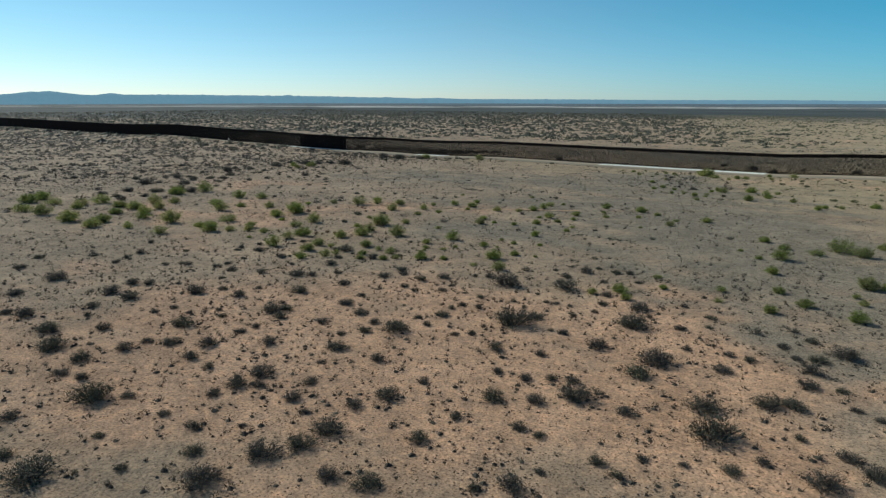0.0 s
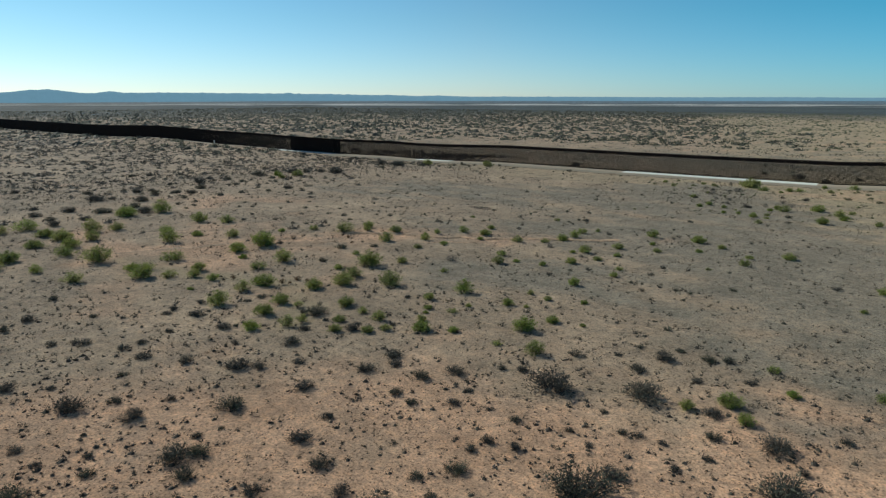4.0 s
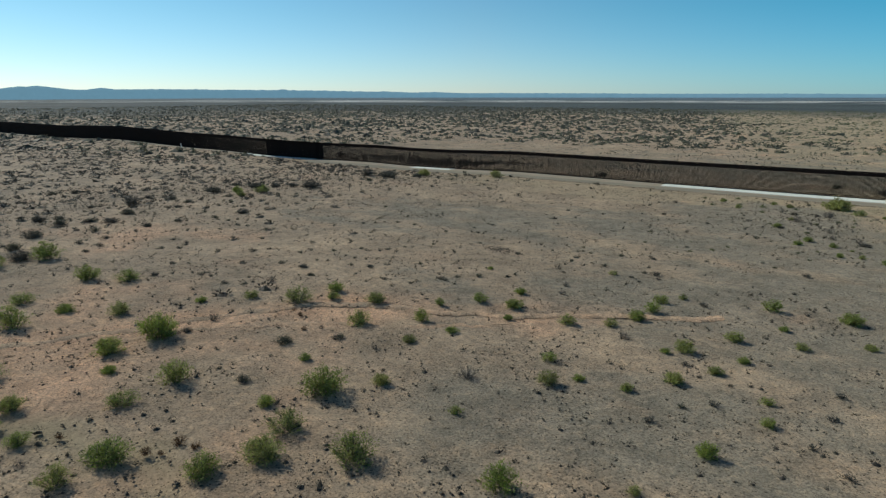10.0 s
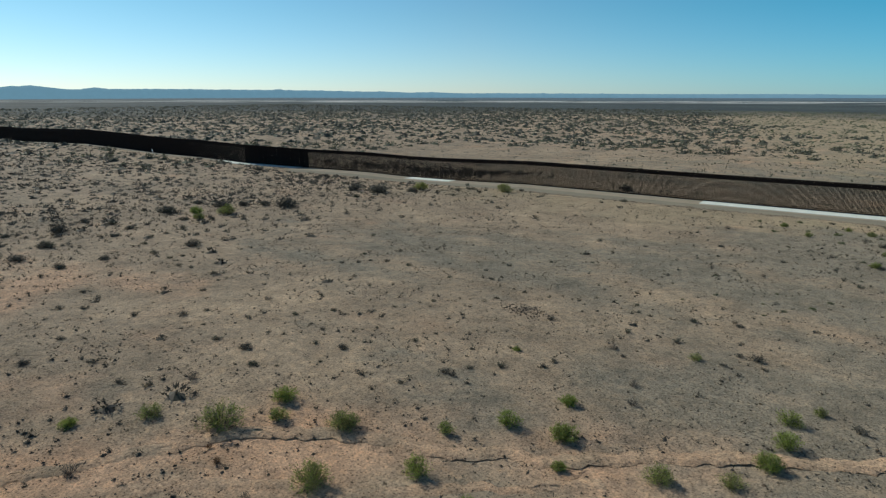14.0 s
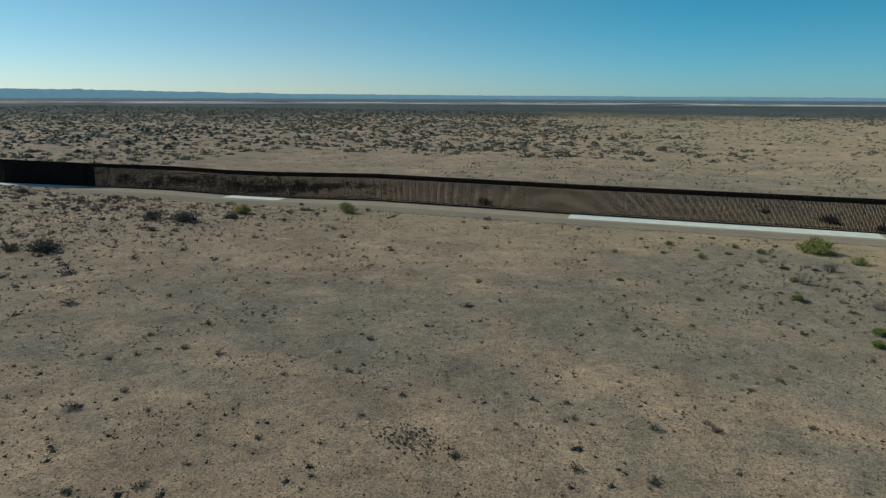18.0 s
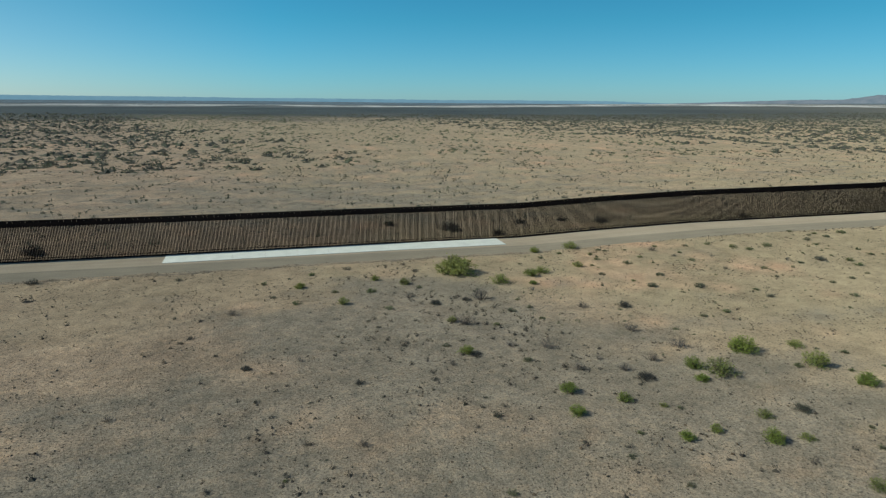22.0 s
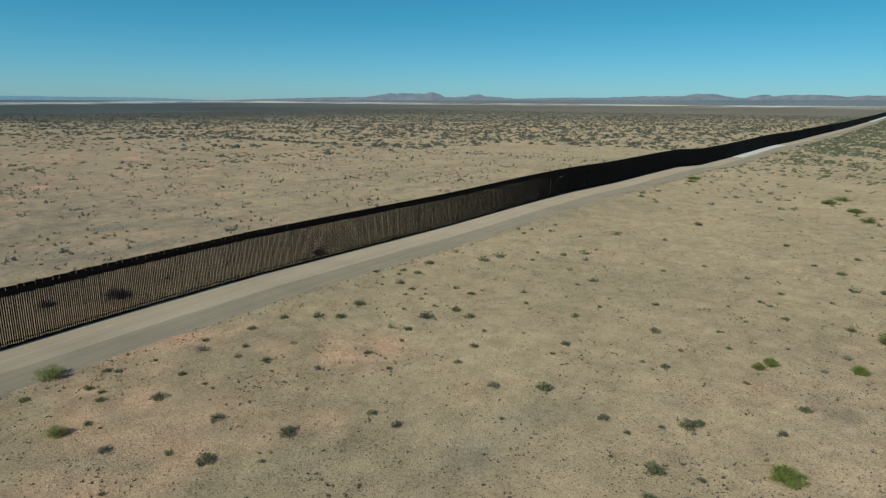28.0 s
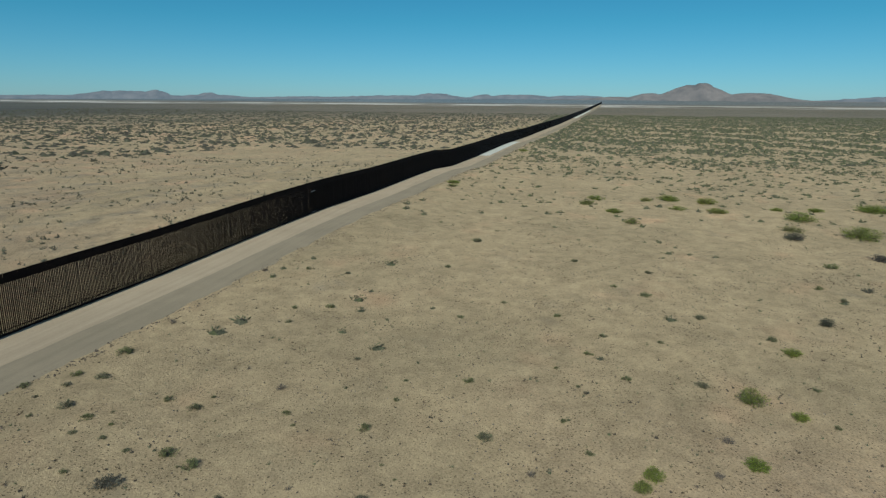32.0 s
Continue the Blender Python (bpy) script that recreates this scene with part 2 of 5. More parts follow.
def ground_material():
    m, n, l, b = shader("desert_ground", 0.95, 0, 0.15)
    co = n.new("ShaderNodeTexCoord").outputs["Object"]

    def soil(name):
        a = n.new("ShaderNodeAttribute")
        a.attribute_name = name
        return a.outputs["Fac"]
    tan = ramp(n, l, grain(n, l, 0.035, 5, 0.6, co), (0.30, (0.307, 0.252, 0.158)), (0.52, (0.370, 0.299, 0.187)), (0.72, (0.418, 0.336, 0.210)))
    dull = ramp(n, l, grain(n, l, 0.05, 6, 0.65, co), (0.32, (0.275, 0.214, 0.148)), (0.5, (0.374, 0.283, 0.193)), (0.68, (0.484, 0.361, 0.240)))
    orange = ramp(n, l, grain(n, l, 0.09, 5, 0.6, co), (0.3, (0.504, 0.320, 0.199)), (0.7, (0.605, 0.394, 0.252)))
    gravel = ramp(n, l, grain(n, l, 0.12, 5, 0.65, co), (0.3, (0.190, 0.170, 0.130)), (0.7, (0.275, 0.243, 0.184)))
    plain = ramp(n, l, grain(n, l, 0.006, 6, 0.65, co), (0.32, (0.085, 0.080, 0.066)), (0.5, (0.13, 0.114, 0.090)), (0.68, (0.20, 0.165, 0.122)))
    c = mixed(n, l, "MIX", soil("east"), dull, tan)
    c = mixed(n, l, "MIX", soil("orange"), c, orange)
    c = mixed(n, l, "MIX", soil("gravel"), c, gravel)
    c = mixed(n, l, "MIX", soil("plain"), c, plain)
    # blue of the far air painted into the ground's colour, paler haze beyond
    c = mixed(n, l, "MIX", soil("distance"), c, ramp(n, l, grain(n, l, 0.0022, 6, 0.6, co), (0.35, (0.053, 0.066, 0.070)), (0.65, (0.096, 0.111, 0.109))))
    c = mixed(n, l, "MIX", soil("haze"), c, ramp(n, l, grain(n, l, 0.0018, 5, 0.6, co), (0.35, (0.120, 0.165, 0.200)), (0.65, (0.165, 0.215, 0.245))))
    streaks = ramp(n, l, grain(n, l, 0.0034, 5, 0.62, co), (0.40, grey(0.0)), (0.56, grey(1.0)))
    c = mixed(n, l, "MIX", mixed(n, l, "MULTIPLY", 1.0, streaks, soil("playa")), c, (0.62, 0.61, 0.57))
    # blotches of a few metres, small drifts of sand, pebbles and litter too small to build
    c = mixed(n, l, "MULTIPLY", 1.0, c, ramp(n, l, grain(n, l, 0.30, 5, 0.7, co), (0.35, grey(0.80)), (0.62, grey(1.10))))
    drift = mixed(n, l, "MIX", soil("east"), ramp(n, l, grain(n, l, 1.1, 5, 0.75, co, 0.6), (0.36, (0.72, 0.74, 0.76)), (0.50, grey(0.98)), (0.66, (1.22, 1.15, 1.08))), ramp(n, l, grain(n, l, 0.8, 5, 0.7, co), (0.36, grey(0.92)), (0.66, grey(1.07))))
    c = mixed(n, l, "MULTIPLY", 1.0, c, drift)
    fine = grain(n, l, 4.8, 3, 0.75, co)
    c = mixed(n, l, "MULTIPLY", 1.0, c, mixed(n, l, "MIX", soil("east"), ramp(n, l, fine, (0.34, grey(0.55)), (0.46, grey(0.97)), (0.66, grey(1.28))), ramp(n, l, fine, (0.30, grey(0.72)), (0.46, grey(0.99)), (0.72, grey(1.16)))))
    # strewn pebbles and crumbs of litter
    for scale, edge, share, depth in ((1.7, 0.17, 0.50, 0.26), (3.4, 0.25, 0.42, 0.32)):
        cell = n.new("ShaderNodeTexVoronoi")
        cell.inputs["Scale"].default_value = scale
        l.new(co, cell.inputs["Vector"])
        rare = n.new("ShaderNodeSeparateColor")
        l.new(cell.outputs["Color"], rare.inputs[0])
        here = ramp(n, l, rare.outputs[0], (share - 0.02, grey(0)), (share, grey(1)))
        dot = ramp(n, l, cell.outputs["Distance"], (edge - 0.05, grey(1)), (edge + 0.03, grey(0)))
        both = mixed(n, l, "MULTIPLY", 1.0, here, dot)
        many = ramp(n, l, grain(n, l, 0.16, 4, 0.7, co), (0.38, grey(0.3)), (0.56, grey(1)))
        both = mixed(n, l, "MULTIPLY", 1.0, both, many)
        c = mixed(n, l, "MIX", both, c, mixed(n, l, "MULTIPLY", 1.0, c, grey(depth)))
    # far scrub, where no shrub is built
    vor = n.new("ShaderNodeTexVoronoi")
    vor.inputs["Scale"].default_value = 0.11
    l.new(co, vor.inputs["Vector"])
    dots = ramp(n, l, vor.outputs["Distance"], (0.18, grey(0.0)), (0.42, grey(1.0)))
    scrub = mixed(n, l, "MIX", dots, (0.06, 0.062, 0.045), c)
    c = mixed(n, l, "MIX", soil("scrub"), c, scrub)
    l.new(c, b.inputs["Base Color"])
    one = bump(n, l, b, grain(n, l, 1.3, 7, 0.75, co), 0.8, 0.22)
    bump(n, l, b, grain(n, l, 3.4, 4, 0.75, co), 0.8, 0.14, one)
    return m


def road_material(name, light, dark, amount=1.0):
    m, n, l, b = shader(name, 0.95, 0, 0.15)
    co = n.new("ShaderNodeTexCoord").outputs["Object"]
    c = ramp(n, l, grain(n, l, 0.12, 5, 0.6, co), (0.3, dark), (0.7, light))
    stretch = n.new("ShaderNodeMapping")
    stretch.inputs["Scale"].default_value = (0.02, 1.1, 0.2)
    l.new(co, stretch.inputs["Vector"])
    ruts = ramp(n, l, grain(n, l, 1.0, 4, 0.6, stretch.outputs[0]), (0.35, grey(0.84)), (0.6, grey(1.06)))
    c = mixed(n, l, "MULTIPLY", amount, c, ruts)
    c = mixed(n, l, "MULTIPLY", 1.0, c, ramp(n, l, grain(n, l, 9.0, 4, 0.7, co), (0.3, grey(0.84)), (0.7, grey(1.1))))
    l.new(c, b.inputs["Base Color"])
    bump(n, l, b, grain(n, l, 5.0, 5, 0.7, co), 0.35, 0.06)
    return m


def concrete_material():
    m, n, l, b = shader("concrete", 0.8, 0, 0.3)
    co = n.new("ShaderNodeTexCoord").outputs["Object"]
    c = ramp(n, l, grain(n, l, 0.5, 5, 0.6, co), (0.3, (0.58, 0.61, 0.56)), (0.7, (0.70, 0.73, 0.67)))
    c = mixed(n, l, "MULTIPLY", 1.0, c, ramp(n, l, grain(n, l, 6.0, 4, 0.7, co), (0.3, grey(0.9)), (0.7, grey(1.05))))
    l.new(c, b.inputs["Base Color"])
    bump(n, l, b, grain(n, l, 14, 4, 0.7, co), 0.2, 0.01)
    return m


def steel_material(name, dark, rust):
    m, n, l, b = shader(name, 0.85, 0.0, 0.12)
    co = n.new("ShaderNodeTexCoord").outputs["Object"]
    info = n.new("ShaderNodeObjectInfo")
    c = ramp(n, l, grain(n, l, 2.2, 5, 0.65, co), (0.3, dark), (0.7, rust))
    c = mixed(n, l, "MULTIPLY", 1.0, c, ramp(n, l, info.outputs["Random"], (0.0, grey(0.75)), (1.0, grey(1.2))))
    l.new(c, b.inputs["Base Color"])
    bump(n, l, b, grain(n, l, 30, 3, 0.6, co), 0.2, 0.004)
    return m


def plant_material(name, *colours, rough=0.75, per_island=False, through_light=0.0):
    m, n, l, b = shader(name, rough, 0, 0.25)
    co = n.new("ShaderNodeTexCoord").outputs["Object"]
    rnd = n.new("ShaderNodeNewGeometry").outputs["Random Per Island"] if per_island else n.new("ShaderNodeObjectInfo").outputs["Random"]
    steps = [(i / max(1, len(colours) - 1), c) for i, c in enumerate(colours)]
    c = ramp(n, l, rnd, *steps)
    c = mixed(n, l, "MULTIPLY", 1.0, c, ramp(n, l, grain(n, l, 3.5, 4, 0.6, co), (0.3, grey(0.65)), (0.7, grey(1.3))))
    l.new(c, b.inputs["Base Color"])
    if through_light:
        t = n.new("ShaderNodeBsdfTranslucent")
        l.new(c, t.inputs["Color"])
        x = n.new("ShaderNodeMixShader")
        x.inputs[0].default_value = through_light
        l.new(b.outputs[0], x.inputs[1])
        l.new(t.outputs[0], x.inputs[2])
        l.new(x.outputs[0], n["Material Output"].inputs["Surface"])
    return m


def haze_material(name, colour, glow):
    """Far land seen through blue air, whose haze is painted in as surface glow."""
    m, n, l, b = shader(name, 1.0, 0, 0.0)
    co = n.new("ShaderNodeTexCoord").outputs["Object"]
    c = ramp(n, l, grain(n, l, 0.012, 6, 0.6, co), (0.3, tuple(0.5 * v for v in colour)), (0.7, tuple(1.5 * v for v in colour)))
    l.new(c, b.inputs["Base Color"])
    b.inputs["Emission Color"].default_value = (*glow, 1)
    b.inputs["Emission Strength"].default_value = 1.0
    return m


GROUND = ground_material()
ROAD = road_material("graded_road", (0.405, 0.342, 0.252), (0.345, 0.290, 0.212), 0.6)
SHOULDER = road_material("gravel_shoulder", (0.295, 0.256, 0.188), (0.240, 0.210, 0.155), 0.5)
GALVANISED = steel_material("galvanised_steel", (0.22, 0.22, 0.22), (0.34, 0.34, 0.33))
CONCRETE = concrete_material()
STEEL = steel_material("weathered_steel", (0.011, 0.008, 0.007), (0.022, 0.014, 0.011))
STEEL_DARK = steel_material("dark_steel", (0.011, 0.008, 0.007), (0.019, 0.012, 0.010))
BARK = plant_material("grey_bark", (0.07, 0.062, 0.055), (0.11, 0.095, 0.08), (0.085, 0.07, 0.055))
BARK_DARK = plant_material("dark_twigs", (0.050, 0.046, 0.043), (0.080, 0.071, 0.063), (0.066, 0.057, 0.050))
BARK_PALE = plant_material("weathered_twigs", (0.105, 0.094, 0.084), (0.145, 0.128, 0.112), (0.120, 0.104, 0.090))
LEAF = plant_material("creosote_leaf", (0.198, 0.224, 0.068), (0.252, 0.309, 0.066), (0.282, 0.295, 0.095), (0.204, 0.269, 0.053), (0.216, 0.227, 0.084), through_light=0.35)
LEAF_GREY = plant_material("grey_leaf", (0.072, 0.074, 0.062), (0.10, 0.098, 0.082), (0.088, 0.10, 0.060), through_light=0.15)
LEAF_LOW = plant_material("shrub_leaf", (0.16, 0.165, 0.105), (0.20, 0.215, 0.12), (0.18, 0.205, 0.085), (0.14, 0.14, 0.11), through_light=0.3)
LEAF_RUST = plant_material("rust_leaf", (0.14, 0.075, 0.035), (0.17, 0.10, 0.05), through_light=0.2)
GREEN_SCRUB = plant_material("green_scrub", (0.12, 0.125, 0.085), (0.16, 0.165, 0.105), (0.13, 0.15, 0.075), (0.10, 0.10, 0.08), per_island=True, through_light=0.3)
SCRUB = plant_material("scrub", (0.085, 0.082, 0.066), (0.115, 0.112, 0.088), (0.10, 0.115, 0.070), (0.135, 0.125, 0.098), per_island=True, through_light=0.3)
DARK_SCRUB = plant_material("dark_scrub", (0.050, 0.044, 0.038), (0.078, 0.066, 0.052), (0.066, 0.064, 0.046), (0.10, 0.078, 0.058), per_island=True, through_light=0.12)
STONE = plant_material("stone", (0.085, 0.070, 0.060), (0.14, 0.115, 0.092), (0.06, 0.052, 0.046), (0.26, 0.22, 0.17), rough=0.9, per_island=True)
POST = plant_material("pale_paint", (0.6, 0.6, 0.56), rough=0.6)
TUFT = plant_material("dry_tuft", (0.045, 0.040, 0.034), (0.075, 0.064, 0.050), (0.11, 0.075, 0.045), (0.060, 0.060, 0.040), per_island=True)
# air haze painted in: dark base colours with bluish emission over them
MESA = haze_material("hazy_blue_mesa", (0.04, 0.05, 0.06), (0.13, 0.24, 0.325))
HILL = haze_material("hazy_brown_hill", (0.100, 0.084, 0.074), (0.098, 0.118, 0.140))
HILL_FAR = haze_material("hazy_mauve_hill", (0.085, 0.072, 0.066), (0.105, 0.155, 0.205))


def mesh_of(name, verts, faces, *materials):
    me = bpy.data.meshes.new(name)
    me.from_pydata([tuple(v) for v in verts], [], [tuple(f) for f in faces])
    for mt in materials:
        me.materials.append(mt)
    me.update()
    return me


def array_mesh(name, verts, polys, sides, *materials):
    """A mesh from arrays of points and of faces with the same number of sides each."""
    me = bpy.data.meshes.new(name)
    verts, polys = np.asarray(verts, np.float32), np.asarray(polys, np.int32)
    me.vertices.add(len(verts))
    me.vertices.foreach_set("co", verts.ravel())
    me.loops.add(polys.size)
    me.loops.foreach_set("vertex_index", polys.ravel())
    me.polygons.add(len(polys))
    me.polygons.foreach_set("loop_start", np.arange(0, polys.size, sides, dtype=np.int32))
    me.polygons.foreach_set("loop_total", np.full(len(polys), sides, np.int32))
    for mt in materials:
        me.materials.append(mt)
    me.update(calc_edges=True)
    return me


def part(name, me, parent, label="", at=(0, 0, 0)):
    ob = new(name, me)
    ob.parent = parent
    ob.location = at
    return tagged(ob, label=label) if label else ob


def waves(x, y, size, seed):
    """Smooth made-up noise between about -1 and 1 from crossed sines, for arrays."""
    g = np.random.RandomState(seed)
    s = 0
    for i in range(7):
        a, p, f = g.rand() * 6.283, g.rand() * 6.283, (0.6 + 1.1 * g.rand()) * 6.283 / size
        s = s + np.sin((np.cos(a) * x + np.sin(a) * y) * f + p + 0.7 * np.sin((np.sin(a) * x - np.cos(a) * y) * f * 0.6 + 2 * p))
    return s / 3.2


def spot(x, y, cx, cy, rx, ry, turn=0.0):
    c, s = math.cos(radians(turn)), math.sin(radians(turn))
    u, v = (x - cx) * c + (y - cy) * s, -(x - cx) * s + (y - cy) * c
    return np.exp(-(u / rx) ** 2 - (v / ry) ** 2)


# Ground: one sheet out to the horizon, finer near the walk
def steps(lo, hi, fine, end):
    mid = list(np.arange(lo, hi + fine / 2, fine))
    out, d, v = [], fine, hi
    while v < end:
        d *= 1.11
        v += d
        out.append(v)
    back, d, v = [], fine, lo
    while v > -end:
        d *= 1.11
        v -= d
        back.append(v)
    return np.array(back[::-1] + mid + out)


gx, gy = steps(-330, 230, 1.8, 4900), steps(10, 330, 1.8, 4900)
X, Y = np.meshgrid(gx, gy)
Z = land(X, Y)
off_fence = fence_y(X) - Y
rough = ease(3, 14, np.abs(off_fence - 6)) * (1 - ease(300, 600, np.hypot(X - MID[0], Y - MID[1])))
Z = Z + rough * (0.05 * waves(X, Y, 14, 3) + 0.035 * waves(X, Y, 5, 4))
# coppice mounds beyond the fence
Z = Z + ease(25, 60, -off_fence) * (1 - ease(700, 1200, np.hypot(X, Y - 200))) * 0.35 * np.clip(waves(X, Y, 24, 8), 0, 2)
# the shallow wash
wash_y = WASH(X)
Z = Z - 0.18 * np.exp(-((Y - wash_y) / 2.2) ** 2) * spot(X, Y, -75, 118, 60, 60)
Z = Z - 0.28 * np.exp(-(by_gully(X, Y) / 1.5) ** 2)
nx, ny = len(gx), len(gy)
idx = np.arange(nx * ny).reshape(ny, nx)
quads = np.stack([idx[:-1, :-1], idx[:-1, 1:], idx[1:, 1:], idx[1:, :-1]], -1).reshape(-1, 4)
me = array_mesh("ground", np.stack([X, Y, Z], -1).reshape(-1, 3), quads, 4, GROUND)
me.polygons.foreach_set("use_smooth", np.ones(len(quads), bool))
ground = tagged(new("ground", me), "open sandy desert floor with gravel patches", "ground", kind="structure")
R_far = np.hypot(X - MID[0], Y - MID[1])
YAW = np.degrees(np.arctan2(-(X - MID[0]), Y - MID[1]))
orange = SOIL_ORANGE(X, Y)
gravel = SOIL_GRAVEL(X, Y) * (1 - np.exp(-(by_gully(X, Y) / 3) ** 2))
eastward = ease(-28, -58, YAW)
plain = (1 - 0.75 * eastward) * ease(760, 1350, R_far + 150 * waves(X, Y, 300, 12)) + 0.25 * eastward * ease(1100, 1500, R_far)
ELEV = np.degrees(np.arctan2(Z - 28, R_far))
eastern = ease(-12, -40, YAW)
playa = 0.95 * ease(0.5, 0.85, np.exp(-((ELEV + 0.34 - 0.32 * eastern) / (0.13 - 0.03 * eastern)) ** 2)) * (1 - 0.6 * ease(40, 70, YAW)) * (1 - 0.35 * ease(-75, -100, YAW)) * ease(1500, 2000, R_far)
# haze and distance: where the air's blue is painted on the far ground
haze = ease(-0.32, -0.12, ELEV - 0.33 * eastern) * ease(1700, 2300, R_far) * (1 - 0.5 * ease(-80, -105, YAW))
scrub = (1 - 0.55 * eastward) * ease(750, 1050, R_far) * np.clip(0.75 + 0.5 * waves(X, Y, 420, 14), 0.1, 1)
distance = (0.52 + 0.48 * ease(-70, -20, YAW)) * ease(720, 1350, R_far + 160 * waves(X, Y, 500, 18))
east = (1 - 0.5 * ease(0, 15, -off_fence) - 0.45 * spot(X, Y, -48, 208, 26, 20)) * ease(-75, -20, X + 0.25 * (Y - 230) + 10 * waves(X, Y, 30, 19)) * np.maximum(ease(150, 215, Y + 8 * waves(X, Y, 25, 20)), ease(5, 50, X)) + 0.5 * ease(55, 22, off_fence + 10 * waves(X, Y, 30, 29)) * ease(-210, -150, X) * ease(0, 3, off_fence) + (0.13 + 0.2 * waves(X, Y, 60, 24)) * (0.3 + 0.7 * ease(-250, 0, X)) * ease(10, 60, -off_fence) + 0.4 * eastward * ease(0, 20, -off_fence)
east = np.maximum(east, np.exp(-((by_gully(X, Y) + 0.8 * waves(X, Y, 7, 61)) / 2.0) ** 2))
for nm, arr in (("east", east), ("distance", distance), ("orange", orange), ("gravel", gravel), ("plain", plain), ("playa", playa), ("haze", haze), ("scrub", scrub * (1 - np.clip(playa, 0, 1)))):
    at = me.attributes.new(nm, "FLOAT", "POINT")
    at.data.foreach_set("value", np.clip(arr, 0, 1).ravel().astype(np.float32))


# Far mesas and hills on the rim
def hills(name, label, material, bumps, radius, depth, yaw0, yaw1, step, floor_up, ends=True, rough=0.10):
    yaws = np.arange(yaw0, yaw1, step)
    up = np.zeros(len(yaws))
    for at, half, high in bumps:
        up = np.maximum(up, high * np.exp(-(np.abs(yaws - at) / half) ** 2.4))
    up = up * (1 + rough * waves(yaws * 30, yaws * 7, 40, 21)) + np.abs(0.025 * waves(yaws * 30, yaws * 5, 25, 22)) * (up > 0.03)
    base = np.interp(yaws, RIM_YAW, RIM_UP)
    up = np.interp(yaws, RIM_YAW, SKYLINE) + floor_up + up - base
    fade = np.clip((yaws - yaw0) / 6, 0, 1) * np.clip((yaw1 - yaws) / 6, 0, 1) if ends else 1
    up = up * fade
    vs = []
    for k, (f, d) in enumerate(((-0.5, -depth), (0.45, -0.55 * depth), (0.8, -0.25 * depth), (1.0, 0.0), (-0.5, 0.5 * depth))):
        r = radius + d
        wob = 1 + (0.12 * waves(yaws * 30, yaws * 11 + 50 * k, 18, 23 + k) if 0 < k < 3 else 0)
        top = 28 + radius * np.tan(np.radians(base + (up * f * wob if f > 0 else -0.3)))
        vs.append(np.stack([MID[0] - r * np.sin(np.radians(yaws)), MID[1] + r * np.cos(np.radians(yaws)), top], -1))
    n = len(yaws)
    ids = np.arange(5 * n).reshape(5, n)
    q = np.stack([ids[:-1, 1:], ids[:-1, :-1], ids[1:, :-1], ids[1:, 1:]], -1).reshape(-1, 4)
    mm = array_mesh(name, np.concatenate(vs), q, 4, material)
    return tagged(new(name, mm), label, "hills", kind="structure")


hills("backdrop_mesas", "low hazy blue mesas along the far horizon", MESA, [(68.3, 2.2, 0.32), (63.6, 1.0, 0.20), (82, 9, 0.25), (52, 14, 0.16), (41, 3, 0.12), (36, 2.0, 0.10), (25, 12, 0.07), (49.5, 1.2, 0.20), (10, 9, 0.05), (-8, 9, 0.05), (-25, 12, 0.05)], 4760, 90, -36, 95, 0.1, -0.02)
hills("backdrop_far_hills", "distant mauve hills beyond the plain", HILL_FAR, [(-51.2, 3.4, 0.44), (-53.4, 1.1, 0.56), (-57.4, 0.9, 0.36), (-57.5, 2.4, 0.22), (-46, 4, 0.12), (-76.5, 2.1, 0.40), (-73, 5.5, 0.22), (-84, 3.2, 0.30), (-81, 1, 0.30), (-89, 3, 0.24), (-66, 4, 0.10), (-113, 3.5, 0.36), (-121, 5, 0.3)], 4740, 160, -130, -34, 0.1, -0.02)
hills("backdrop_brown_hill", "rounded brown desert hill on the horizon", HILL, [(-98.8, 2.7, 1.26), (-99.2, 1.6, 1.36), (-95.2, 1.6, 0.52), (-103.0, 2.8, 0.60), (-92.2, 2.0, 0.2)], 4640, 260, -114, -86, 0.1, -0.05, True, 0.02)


# Road along the fence: graded bed, gravel shoulder, concrete low-water slabs
def strip(name, label, category, material, x0, x1, near, far, step, lift, wobble, seed, thick=0.05):
    """A strip between two distances from the fence line, with uneven edges."""
    xs = np.concatenate([np.arange(x0, min(x1, 420), step), np.arange(max(x0, 420), x1, step * 6)])
    rows = []
    cuts = np.linspace(0, 1, 7)
    slope = np.gradient(fence_y(xs), xs)
    for c in cuts:
        edge = near + (far - near) * c + wobble * (waves(xs, xs * 0 + 40 * c, 9, seed) + 0.6 * waves(xs, xs * 0 + 9 * c, 3.2, seed + 1)) * (1 if c in (0.0, 1.0) else 0)
        x, y = xs + slope * edge, fence_y(xs) - edge
        rows.append(np.stack([x, y, land(x, y) + (lift if 0 < c < 1 else lift - thick)], -1))
    n = len(xs)
    ids = np.arange(len(cuts) * n).reshape(len(cuts), n)
    q = np.stack([ids[:-1, :-1], ids[1:, :-1], ids[1:, 1:], ids[:-1, 1:]], -1).reshape(-1, 4)
    mm = array_mesh(name, np.concatenate(rows), q, 4, material)
    return tagged(new(name, mm), label, category, kind="structure")


strip("shoulder", "grey-brown gravel shoulder beside the fence road", "road", SHOULDER, -256, 2600, 6.5, 14.6, 1.5, 0.05, 0.5, 31, 0.12)
strip("road", "pale graded dirt road running along the steel fence", "road", ROAD, -262, 2600, 0.25, 8.2, 1.5, 0.09, 0.25, 35, 0.06)
strip("track", "narrow pale dirt track along the foot of the fence", "road", ROAD, -900, -262.5, 0.25, 4.2, 1.5, 0.08, 0.3, 37, 0.06)


